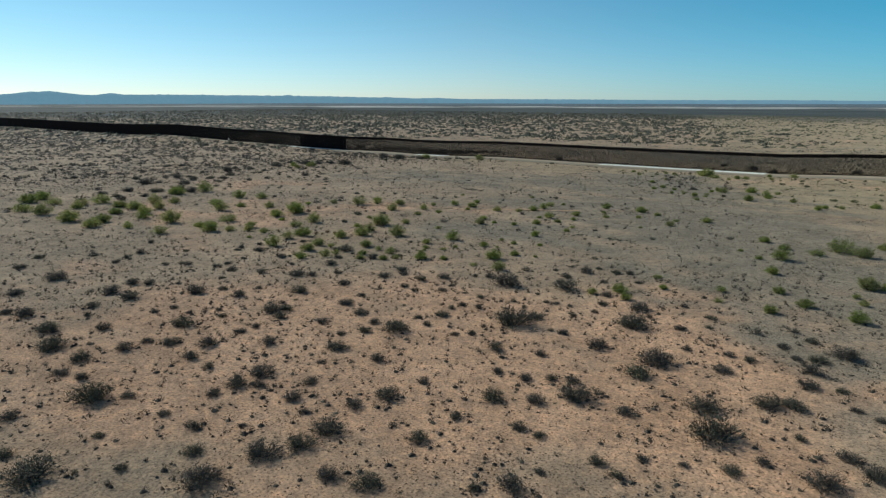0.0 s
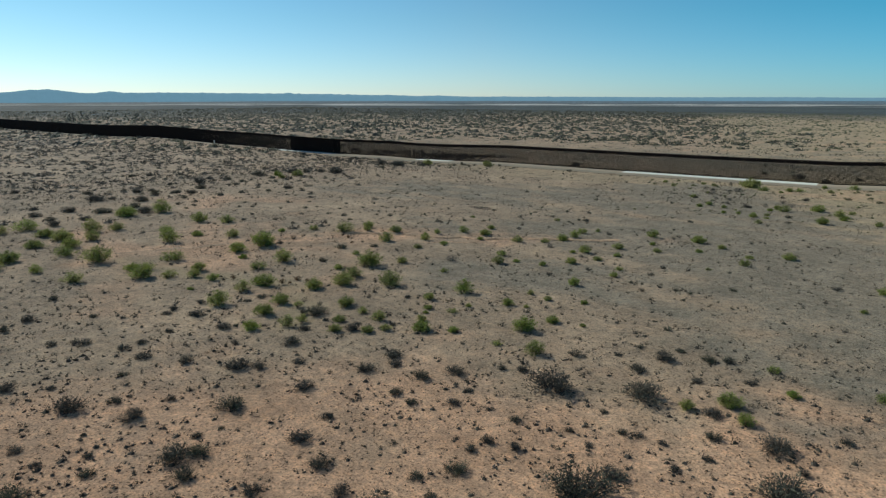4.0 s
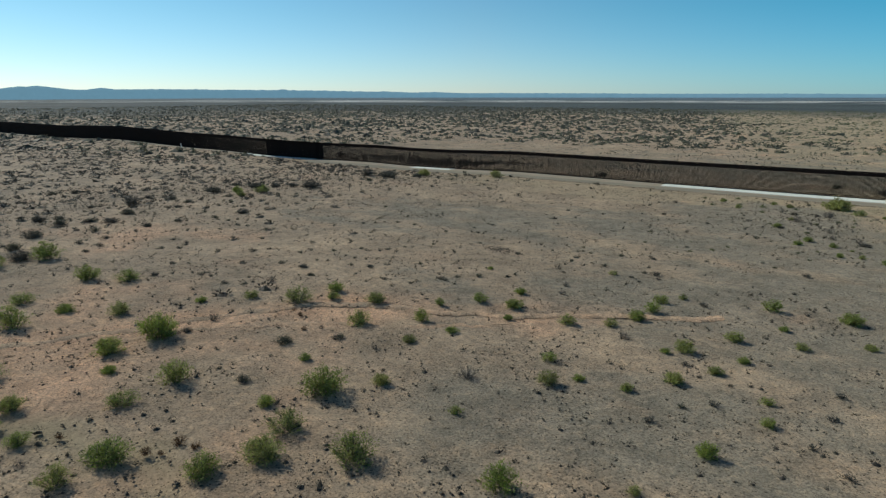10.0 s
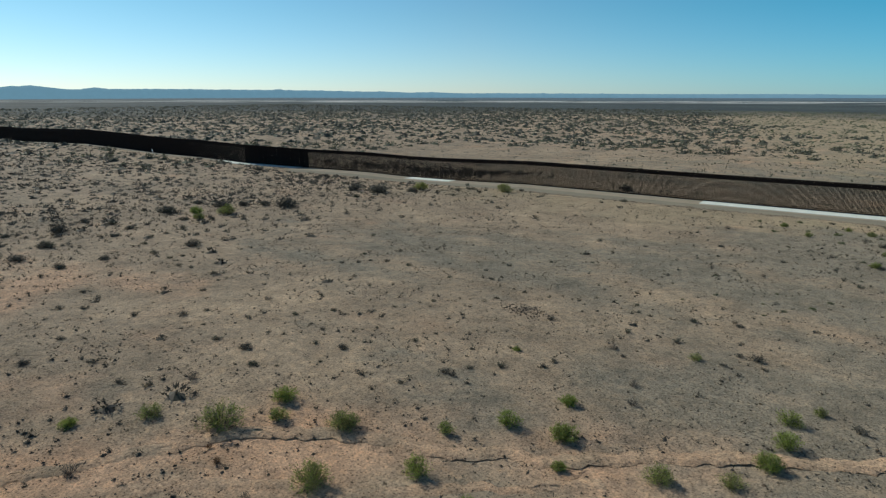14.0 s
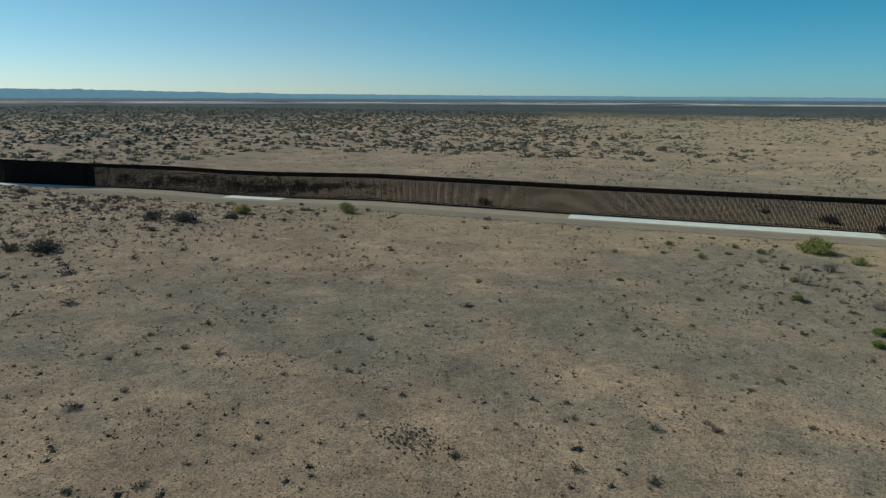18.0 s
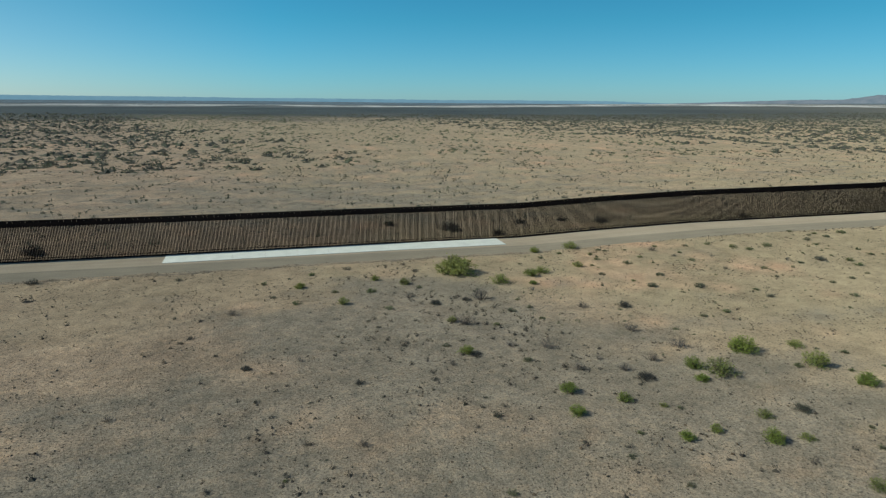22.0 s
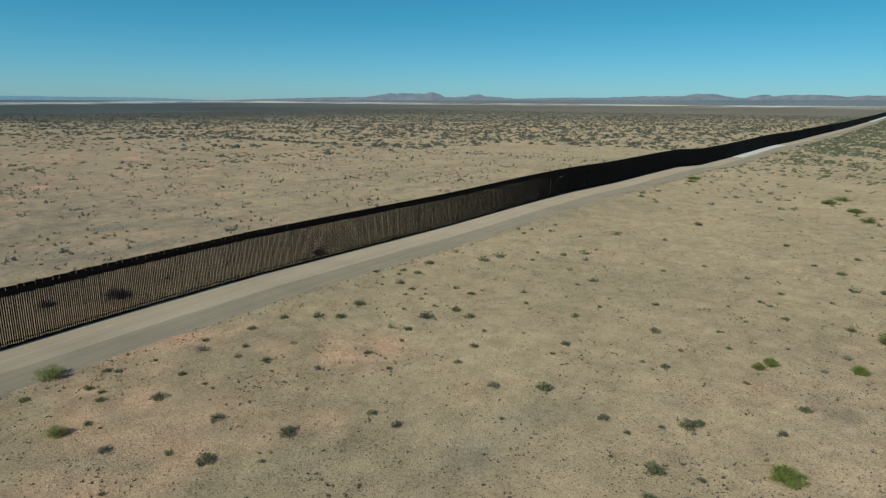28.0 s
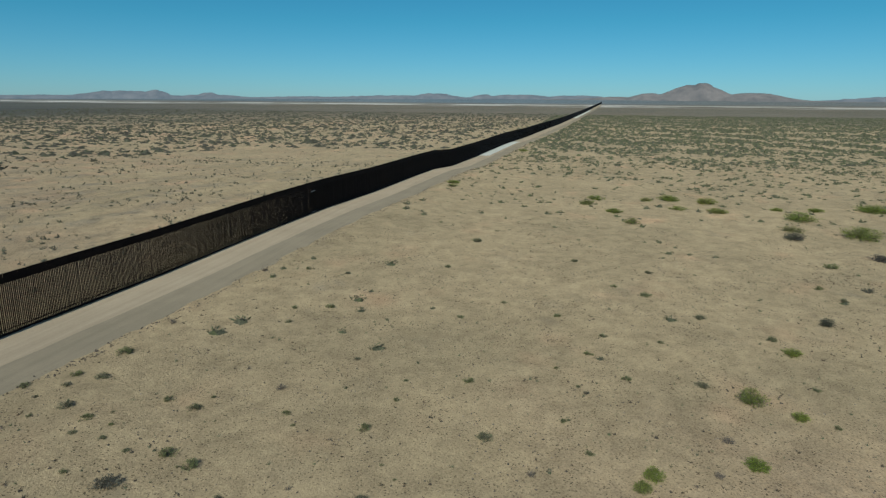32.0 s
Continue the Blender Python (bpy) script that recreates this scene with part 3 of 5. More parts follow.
def berm(x0, x1, off, seed):
    """A low ridge of scraped soil along the outer edge of the shoulder."""
    xs = np.arange(x0, x1, 0.5)
    ends = np.minimum(1, np.minimum(xs - x0, x1 - xs) / 8)
    tall = ends * np.clip(0.16 + 0.12 * waves(xs, xs * 0, 5, seed) + 0.07 * waves(xs, xs * 0, 1.6, seed + 1), 0.0, 0.4)
    bend = off + 0.5 * waves(xs, xs * 0, 16, seed + 2) + 0.2 * waves(xs, xs * 0, 3, seed + 3)
    rows = []
    for d, up in ((-0.55, -0.05), (-0.22, 0.75), (0.0, 1.0), (0.25, 0.7), (0.65, -0.05)):
        y = fence_y(xs) - bend - d + 0.06 * waves(xs, xs * 0 + 9 * d, 1.1, seed + 4)
        rows.append(np.stack([xs, y, land(xs, y) + 0.04 + (up * tall if up > 0 else up)], -1))
    ids = np.arange(5 * len(xs)).reshape(5, -1)
    q = np.stack([ids[:-1, :-1], ids[1:, :-1], ids[1:, 1:], ids[:-1, 1:]], -1).reshape(-1, 4)
    mm = array_mesh("berm", np.concatenate(rows), q, 4, GROUND)
    soil = mm.attributes.new("gravel", "FLOAT", "POINT")
    soil.data.foreach_set("value", np.full(5 * len(xs), 0.55, np.float32))
    return tagged(new("berm", mm), "low ridge of scraped soil along the road edge", "ground", kind="structure")


berm(-165, -28, 14.4, 71)


def slab(x0, x1, near, far, label):
    """A poured slab in bays with open joints."""
    thing = tagged(new("concrete_slab"), label, "slab", group="low-water slabs on the fence road")
    n = min(24, max(2, int(round((x1 - x0) / 6.0))))
    edges = np.linspace(x0, x1, n + 1)
    for a, b in zip(edges[:-1], edges[1:]):
        a, b = a + 0.012, b - 0.012
        xs, top = np.linspace(a, b, 4), []
        for off in (near, far):
            for x in xs:
                y = float(fence_y(x)) - off
                top.append((x, y, float(land(x, y)) + 0.16))
        low = [(x, y, z - 0.3) for x, y, z in top]
        f = [(i, 4 + i, 5 + i, 1 + i) for i in range(3)]
        f += [(i, 1 + i, 9 + i, 8 + i) for i in range(3)] + [(5 + i, 4 + i, 12 + i, 13 + i) for i in range(3)]
        f += [(4, 0, 8, 12), (3, 7, 15, 11)]
        part("bay", mesh_of("bay", top + low, f, CONCRETE), thing)
    return thing


slab(-101.5, -35.2, 0.7, 6.7, "long pale concrete slab laid in the dirt road at the fence")
slab(-203, -184, 0.7, 5.6, "short pale concrete slab in a dip of the road")
slab(-296, -259, 1.2, 5.6, "pale concrete slab under the solid fence section")
slab(312, 425, 0.7, 6.0, "far pale concrete slab on the fence road")
slab(1050, 1650, 0.7, 6.5, "pale concrete stretch of road far along the fence")


# Fence: panels of eight square steel bollards with a plate along the top
TALL, PITCH, SIDE, BROAD, COUNT = 7.65, 0.254, 0.062, 0.165, 8
WIDE = PITCH * COUNT


def box_data(x0, x1, y0, y1, z0, z1, cham=0.0):
    """Points and faces of a box, its upright edges cut off by cham."""
    if cham <= 0:
        ring = [(x0, y0), (x1, y0), (x1, y1), (x0, y1)]
    else:
        c = cham
        ring = [(x0 + c, y0), (x1 - c, y0), (x1, y0 + c), (x1, y1 - c), (x1 - c, y1), (x0 + c, y1), (x0, y1 - c), (x0, y0 + c)]
    k = len(ring)
    v = [(x, y, z0) for x, y in ring] + [(x, y, z1) for x, y in ring]
    f = [(i, (i + 1) % k, k + (i + 1) % k, k + i) for i in range(k)] + [tuple(range(k, 2 * k)), tuple(range(k - 1, -1, -1))]
    return v, f


def joined(*pieces):
    v, f = [], []
    for pv, pf in pieces:
        o = len(v)
        v += pv
        f += [tuple(i + o for i in face) for face in pf]
    return v, f


h, hb = SIDE / 2, BROAD / 2
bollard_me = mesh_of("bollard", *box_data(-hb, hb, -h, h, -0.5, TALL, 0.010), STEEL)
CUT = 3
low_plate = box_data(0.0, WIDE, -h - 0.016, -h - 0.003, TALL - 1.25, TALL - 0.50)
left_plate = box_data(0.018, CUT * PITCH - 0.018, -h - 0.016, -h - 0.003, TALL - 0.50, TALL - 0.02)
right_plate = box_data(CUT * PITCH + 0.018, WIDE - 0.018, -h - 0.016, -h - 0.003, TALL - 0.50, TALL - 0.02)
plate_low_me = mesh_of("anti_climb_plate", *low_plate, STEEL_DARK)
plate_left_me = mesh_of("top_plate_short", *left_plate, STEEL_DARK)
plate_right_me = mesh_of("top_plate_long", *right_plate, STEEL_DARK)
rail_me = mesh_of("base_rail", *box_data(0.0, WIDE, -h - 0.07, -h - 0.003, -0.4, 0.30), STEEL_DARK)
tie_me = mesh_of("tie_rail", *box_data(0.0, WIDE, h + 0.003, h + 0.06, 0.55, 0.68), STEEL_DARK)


def fence_panel():
    thing = new("panel")
    for i in range(COUNT):
        part("bollard", bollard_me, thing, at=((i + 0.5) * PITCH, 0, 0))
    part("anti_climb_plate", plate_low_me, thing, "dark solid steel plate near the top")
    part("top_plate", plate_left_me, thing)
    part("top_plate", plate_right_me, thing)
    part("base_rail", rail_me, thing)
    part("tie_rail", tie_me, thing)
    return thing


def stations(pts, wide):
    """Starts and turns of panels set end to end along a line of points."""
    pts = [Vector(p) for p in pts]
    out = []
    for a, b in zip(pts[:-1], pts[1:]):
        run = (b - a).length
        n = max(1, int(round(run / wide)))
        for i in range(n):
            p = a + (b - a) * (i / n)
            q = a + (b - a) * ((i + 0.5) / n)
            out.append((p, math.degrees(math.atan2(b.y - a.y, b.x - a.x)), float(land(q.x, q.y))))
    return out


line = [(x, y) for x, y in zip(FENCE_X, FENCE_Y) if x <= 3000]
west, jog, east = line[:3], line[2:4], line[3:]
near, far_runs = [], {"west": [], "east": []}
for p, turn, z in stations(west, WIDE):
    far_runs["west"].append((p, turn, z))
for p, turn, z in stations(east, WIDE):
    (near if p.x < 262 else far_runs["east"]).append((p, turn, z))
fence = tagged(new("border_fence"), "tall rust-dark steel bollard fence with solid top plates", "fence", group="steel bollard border fence")
fence.location = (0, float(fence_y(0)), float(land(0, float(fence_y(0)))))
FENCE_BACK = Matrix.Translation(-fence.location)
first = fence_panel()
uneven = random.Random(5)
for i, (p, turn, z) in enumerate(near):
    panel = first if i == 0 else copy_thing(first, Matrix())
    panel.parent = fence
    panel.matrix_basis = FENCE_BACK @ pose(p.x, p.y, z, 0, 0, turn)
    for bar in panel.children:
        if bar.name.startswith("bollard"):
            bar.location.x += uneven.uniform(-0.012, 0.012)

panel_v, panel_f = joined(*[box_data(i * PITCH + PITCH / 2 - hb, i * PITCH + PITCH / 2 + hb, -h, h, -0.5, TALL) for i in range(COUNT)], low_plate, left_plate, right_plate, box_data(0.0, WIDE, -h - 0.07, -h - 0.003, -0.4, 0.30))
far_v, far_f = joined(box_data(0.0, CUT * PITCH - 0.03, -h, h, -0.5, TALL), box_data(CUT * PITCH + 0.03, WIDE - 0.03, -h, h, -0.5, TALL))
for run, spots in far_runs.items():
    v, f = [], []
    for p, turn, z in spots:
        m = pose(p.x, p.y, z, 0, 0, turn)
        o = len(v)
        # beyond 700 m the bars close up to the eye
        pv, pf = (panel_v, panel_f) if -650 < p.x < 700 else (far_v, far_f)
        v += [m @ Vector(q) for q in pv]
        f += [tuple(i + o for i in face) for face in pf]
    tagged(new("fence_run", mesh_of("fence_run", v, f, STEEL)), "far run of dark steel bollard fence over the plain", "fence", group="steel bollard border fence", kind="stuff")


# The solid section where the line steps aside
def solid_panel():
    thing = new("panel")
    for i in range(COUNT):
        part("bollard", bollard_me, thing, at=((i + 0.5) * PITCH, 0, 0))
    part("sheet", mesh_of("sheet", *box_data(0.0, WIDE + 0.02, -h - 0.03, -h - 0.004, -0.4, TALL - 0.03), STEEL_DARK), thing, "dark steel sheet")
    part("base_rail", rail_me, thing, at=(0, -0.03, 0))
    return thing


solid_fence = tagged(new("solid_fence"), "dark fence section closed with solid steel sheet", "fence")
solid_fence.location = (-270, 265, float(land(-270, 265)))
SOLID_BACK = Matrix.Translation(-solid_fence.location)
solid = solid_panel()
for i, (p, turn, z) in enumerate(stations(jog, WIDE)):
    panel = solid if i == 0 else copy_thing(solid, Matrix())
    panel.parent = solid_fence
    panel.matrix_basis = SOLID_BACK @ pose(p.x, p.y, z, 0, 0, turn)


# The shallow wash: low crumbling banks with washed sand at their foot
def wash_bank(points, seed, label):
    pts = np.array(points, float)
    run = np.concatenate([[0], np.cumsum(np.hypot(*np.diff(pts, axis=0).T))])
    s = np.arange(0, run[-1], 0.45)
    x, y = np.interp(s, run, pts[:, 0]), np.interp(s, run, pts[:, 1])
    k = np.ones(15) / 15
    x[7:-7], y[7:-7] = np.convolve(x, k, "valid"), np.convolve(y, k, "valid")
    side = 0.55 * waves(s, s * 0, 9, seed) + 0.28 * waves(s, s * 0, 2.4, seed + 1)
    tx, ty = np.gradient(x), np.gradient(y)
    ln = np.hypot(tx, ty)
    nx, ny = ty / ln, -tx / ln
    x, y = x + nx * side, y + ny * side
    tall = np.clip(0.15 + 0.75 * waves(s, s * 0 + 9, 8, seed + 2), 0.0, 1) * np.minimum(1, np.minimum(s, s[-1] - s) / 3)
    rows = []
    for off, up in ((-0.9, -0.10), (-0.22, 0.07), (-0.10, 0.066), (0.02, 0.03), (0.25, 0.03), (0.5, 0.01), (0.9, -0.10)):
        w = off + (0.12 * waves(s, s * 0 + 5 * off, 1.7, seed + 3))
        px, py = x + nx * w, y + ny * w
        rows.append(np.stack([px, py, land(px, py) + 0.03 + up * (tall if up > 0.06 else 1)], -1))
    n = len(s)
    ids = np.arange(len(rows) * n).reshape(len(rows), n)
    q = np.stack([ids[:-1, :-1], ids[1:, :-1], ids[1:, 1:], ids[:-1, 1:]], -1).reshape(-1, 4)
    mm = array_mesh("wash_bank", np.concatenate(rows), q, 4, GROUND)
    tint = mm.attributes.new("orange", "FLOAT", "POINT")
    tint.data.foreach_set("value", np.tile(0.45 + 0.3 * waves(s, s * 0, 6, seed + 5), len(rows)).astype(np.float32))
    return tagged(new("wash_bank", mm), label, "ground", kind="structure")


wash_bank([(-126, 79), (-122, 85), (-119, 90), (-115, 97), (-111, 105), (-107, 112), (-101, 118.5), (-96, 121), (-88.5, 123.5), (-82.5, 127), (-78, 129.5), (-73, 133.6), (-68, 136), (-59, 143)], 91, "crumbling sandy edge of a shallow dry wash")
wash_bank([(-113, 95), (-110.5, 99.5), (-106.3, 105), (-102.5, 108.2), (-98.7, 111.3), (-92.3, 114), (-87, 119), (-81.5, 123.2), (-77, 127)], 95, "second low sandy edge of the dry wash")


# A narrow gate in the fence and a marker post
def fence_gate(x):
    y, z = float(fence_y(x)) - 0.10, float(land(x, float(fence_y(x))))
    turn = math.degrees(math.atan2(-9.5, 180))
    gate = tagged(new("fence_gate"), "narrow steel gate framed in paler bars in the fence", "gate")
    gate.matrix_basis = pose(x, y, z, 0, 0, turn)
    frame_me = mesh_of("gate_leaf", *joined(box_data(-0.9, -0.78, -0.05, 0.0, 0.1, 5.4), box_data(0.78, 0.9, -0.05, 0.0, 0.1, 5.4)), STEEL_DARK)
    part("gate_leaf", frame_me, gate)
    bar = mesh_of("crossbar", *box_data(-1.1, 1.1, -0.12, -0.052, 0.0, 0.14), GALVANISED)
    part("crossbar", bar, gate, "pale steel crossbar", (0, 0, 5.3))
    part("crossbar", bar, gate, "pale steel crossbar", (0, 0, 0.25))
    return gate


fence_gate(119.5)
post = tagged(new("marker_post"), "short pale marker post beside the fence road", "post")
post.matrix_basis = pose(-345, float(fence_y(-345)) - 3.0, float(land(-345, 255)))
part("shaft", mesh_of("shaft", *box_data(-0.12, 0.12, -0.12, 0.12, -0.2, 1.7, 0.02), POST), post)
part("plate", mesh_of("plate", *box_data(-0.4, 0.4, -0.16, -0.122, 1.0, 2.0), POST), post)


# Plants
def twig(v, f, a, b, ra, rb, bend, sides=3, bent=True):
    """A bent tapering twig from a to b."""
    a, b = Vector(a), Vector(b)
    mid = (a + b) / 2 + Vector(bend)
    up = (b - a).normalized()
    s = up.orthogonal().normalized()
    t = up.cross(s)
    o = len(v)
    for p, r in ((a, ra), (mid, (ra + rb) / 2), (b, rb)) if bent else ((a, ra), (b, rb)):
        for i in range(sides):
            w = 6.2832 * i / sides
            v.append(tuple(p + s * (r * math.cos(w)) + t * (r * math.sin(w))))
    for ring in range(2 if bent else 1):
        for i in range(sides):
            j = (i + 1) % sides
            f.append((o + ring * sides + i, o + ring * sides + j, o + (ring + 1) * sides + j, o + (ring + 1) * sides + i))
    return mid


def leaves(v, f, at, count, spread, size, g, along=(0, 0, 1)):
    """Narrow leaves round a point, most of them pointing along the twig."""
    along = Vector(along).normalized()
    for _ in range(count):
        c = Vector(at) + Vector((g.gauss(0, spread), g.gauss(0, spread), g.gauss(0, spread * 0.8)))
        s = (along + Vector((g.gauss(0, 0.55), g.gauss(0, 0.55), g.gauss(0, 0.4)))).normalized()
        t = s.cross(Vector((g.gauss(0, 1), g.gauss(0, 1), g.gauss(0, 1)))).normalized()
        z = size * g.uniform(0.6, 1.5)
        o = len(v)
        v += [tuple(c - s * z * 0.8 - t * z * 0.4), tuple(c - s * z * 0.6 + t * z * 0.42), tuple(c + s * z * 1.1)]
        f.append((o, o + 1, o + 2))


def bush_meshes(seed, stems, wide, tall, leaf_count, leaf_size, bark, leaf, fork=3, thin=0.01, low=0.2):
    """A low dome of stems fanning out from the ground, forked, with small leaves along their outer parts. One metre wide at wide = 0.5."""
    g = random.Random(seed)
    sv, sf, lv, lf = [], [], [], []
    lump = [(g.random() * 6.28, g.uniform(0.08, 0.34)) for _ in range(3)]
    for i in range(stems):
        yaw = 6.2832 * (i * 0.618 + 0.3 * g.random())
        lean = math.sqrt((i + g.random()) / stems)
        swell = 1 + sum(k * math.cos(yaw - w) for w, k in lump) * 0.5
        reach = wide * lean * g.uniform(0.75, 1.05) * swell
        top = tall * (math.sqrt(max(0.0, 1 - lean * lean)) * 0.85 + 0.18) * g.uniform(0.75, 1.12)
        root = Vector((0.25 * reach * math.cos(yaw), 0.25 * reach * math.sin(yaw), -0.06))
        tip = Vector((reach * math.cos(yaw), reach * math.sin(yaw), top))
        mid = twig(sv, sf, root, tip, thin, thin * 0.45, (0, 0, 0.05 * tall))
        for k in range(fork):
            a = root.lerp(tip, g.uniform(0.35, 0.95))
            b = a + Vector((g.gauss(0, 0.16) * wide, g.gauss(0, 0.16) * wide, abs(g.gauss(0.10, 0.14)) * tall))
            twig(sv, sf, a, b, thin * 0.6, thin * 0.3, (0, 0, 0), bent=False)
            if leaf_count:
                leaves(lv, lf, a.lerp(b, 0.7), leaf_count, 0.09 * wide, leaf_size, g, b - a)
        if leaf_count:
            leaves(lv, lf, tip, leaf_count, 0.08 * wide, leaf_size, g, tip - mid)
            leaves(lv, lf, root.lerp(tip, g.uniform(low, 0.8)), leaf_count, 0.12 * wide, leaf_size, g, tip - root)
    stem = mesh_of("stems", sv, sf, bark)
    return stem, (mesh_of("foliage", lv, lf, leaf) if lf else None)


def planter(kind, label, category, group, variants, child):
    """A function that sets one plant of a kind; variants are pairs of meshes, about one metre wide."""
    count = [0]
    firsts = []

    def plant(x, y, size, squash=1.0, words=""):
        i = count[0] % len(variants)
        count[0] += 1
        if i >= len(firsts):
            ob = tagged(new(kind), label, category, group)
            part("stem", variants[i][0], ob)
            if variants[i][1]:
                part(child, variants[i][1], ob)
            firsts.append(ob)
        else:
            ob = copy_thing(firsts[i], Matrix())
        g = random.Random(int(x * 131 + y * 977))
        ob.matrix_basis = Matrix.LocRotScale((x, y, float(land(x, y)) - 0.03), Euler((0, 0, g.random() * 6.28)), (size * g.uniform(0.9, 1.12), size * g.uniform(0.9, 1.12), size * squash * g.uniform(0.9, 1.1)))
        if words:
            tagged(ob, words)
        return ob
    return plant


green_kinds = [bush_meshes(100 + i, 42 + 4 * (i % 4), 0.5, 0.36 + 0.035 * (i % 5), 9 + 2 * (i % 3), 0.020 + 0.002 * (i % 3), BARK, LEAF, 3 + i % 2, 0.006, 0.25) for i in range(9)]
grey_kinds = [bush_meshes(200 + i, 70, 0.5, 0.25 + 0.03 * (i % 4), 3, 0.022, BARK_DARK, LEAF_GREY, 4, 0.006) for i in range(7)]
low_kinds = [bush_meshes(300 + i, 28, 0.5, 0.26 + 0.03 * (i % 4), 6, 0.034, BARK, LEAF_LOW, 2, 0.010) for i in range(6)]
dark_kinds = [bush_meshes(350 + i, 22, 0.5, 0.34, 4, 0.036, BARK_DARK, LEAF_GREY, 2, 0.012) for i in range(5)]
bare_kinds = [bush_meshes(400 + i, 40, 0.5, 0.40 + 0.06 * (i % 3), 0, 0, BARK_PALE, None, 5, 0.007) for i in range(5)]
rust_kinds = [bush_meshes(500 + i, 24, 0.5, 0.5, 5, 0.04, BARK_DARK, LEAF_RUST, 2, 0.012) for i in range(2)]
green_bush = planter("creosote_bush", "bright green creosote bush on dry sandy ground", "bush", "green creosote bushes", green_kinds, "foliage")
grey_bush = planter("mesquite_bush", "dark grey twiggy mesquite bush on sand", "bush", "grey mesquite bushes", grey_kinds, "foliage")
low_shrub = planter("low_shrub", "small grey-green desert shrub on bare sand", "shrub", "small desert shrubs", low_kinds, "foliage")
bare_bush = planter("bare_bush", "leafless twiggy dead bush on the desert floor", "bush", "bare bushes", bare_kinds, "foliage")
dark_shrub = planter("dark_shrub", "small dark twiggy shrub on stony sand", "shrub", "small dark shrubs", dark_kinds, "foliage")
rust_bush = planter("rust_bush", "rust-brown dry shrub beside the wash", "shrub", "rusty dry shrubs", rust_kinds, "foliage")
for x, y, size in [(-159.6, 60.8, 4.8), (-130.0, 61.6, 4.0), (-139.9, 61.7, 4.8), (-152.5, 61.9, 4.8), (-122.8, 65.2, 2.5), (-133.6, 65.5, 4.4), (-113.2, 66.2, 3.7), (-173.4, 67.7, 4.8), (-76.6, 68.9, 2.2), (-165.3, 70.2, 4.8), (-155.3, 70.8, 3.6), (-176.2, 72.1, 4.8), (-87.6, 72.4, 3.4), (-74.5, 72.4, 2.5), (-141.5, 72.6, 3.4), (-131.0, 73.2, 4.1), (-79.6, 73.4, 2.7), (-107.6, 73.6, 3.8), (-159.1, 73.7, 4.4), (-96.3, 74.1, 1.2), (-68.3, 74.3, 1.8), (-122.3, 74.4, 5.2), (-74.0, 74.4, 1.6), (-113.1, 75.0, 2.4), (-104.7, 75.9, 2.6), (-65.0, 76.2, 1.7), (-136.5, 76.6, 3.5), (-111.7, 76.6, 2.4), (-70.3, 77.1, 1.9), (-81.4, 77.7, 2.7), (-63.7, 78.0, 1.5), (-90.1, 78.1, 2.6)]:
    green_bush(x, y, size)
for x, y, size in [(-149.8, 78.2, 3.7), (-78.9, 78.2, 1.5), (-102.1, 78.6, 2.3), (-25.2, 78.6, 1.9), (-159.2, 78.7, 5.8), (-144.0, 78.7, 4.6), (-29.9, 78.8, 1.7), (-98.0, 79.0, 2.2), (-66.8, 80.3, 2.4), (-60.5, 80.6, 2.6), (-70.1, 81.1, 1.7), (-104.8, 81.2, 2.7), (-27.0, 81.3, 2.3), (-50.8, 81.7, 1.4), (-90.2, 81.9, 3.9), (-73.7, 81.9, 2.7), (-139.3, 82.0, 3.4), (-46.4, 82.0, 2.6), (-57.0, 82.2, 1.5), (-113.3, 82.3, 3.8), (-62.3, 83.1, 1.4), (-8.7, 83.7, 2.1), (-14.9, 84.7, 1.6), (-82.9, 85.0, 3.3), (-63.5, 85.6, 0.8), (0.5, 85.8, 2.8), (-147.6, 86.1, 4.6), (-22.5, 86.5, 1.4), (-98.0, 87.1, 2.8), (-64.2, 87.1, 1.4), (-50.5, 87.4, 3.2), (-60.9, 87.9, 1.5)]:
    green_bush(x, y, size)
for x, y, size in [(-81.0, 88.8, 3.8), (-5.3, 89.0, 2.5), (-145.6, 89.9, 3.4), (-126.7, 90.0, 4.5), (-105.3, 90.0, 1.8), (-15.6, 90.1, 1.7), (-66.5, 90.5, 1.9), (-60.4, 90.8, 1.1), (-24.7, 91.5, 1.7), (-49.0, 91.9, 1.9), (-110.4, 92.6, 3.6), (-75.3, 92.6, 3.7), (-98.3, 92.8, 3.7), (-45.5, 92.8, 0.9), (-82.8, 92.9, 3.6), (-8.9, 93.5, 1.9), (0.9, 94.1, 1.6), (-135.4, 94.5, 3.4), (-87.5, 94.6, 2.0), (-56.8, 94.6, 2.0), (-54.2, 95.0, 0.9), (-64.4, 95.7, 3.2), (-127.4, 96.2, 2.6), (-0.1, 97.2, 1.5), (-110.0, 98.2, 5.1), (-84.9, 99.1, 4.4), (-158.6, 99.3, 5.0), (-159.9, 99.5, 5.2), (-53.3, 99.6, 1.3), (-121.2, 99.8, 2.9), (-56.4, 100.6, 1.3), (-48.6, 100.9, 1.3)]:
    green_bush(x, y, size)
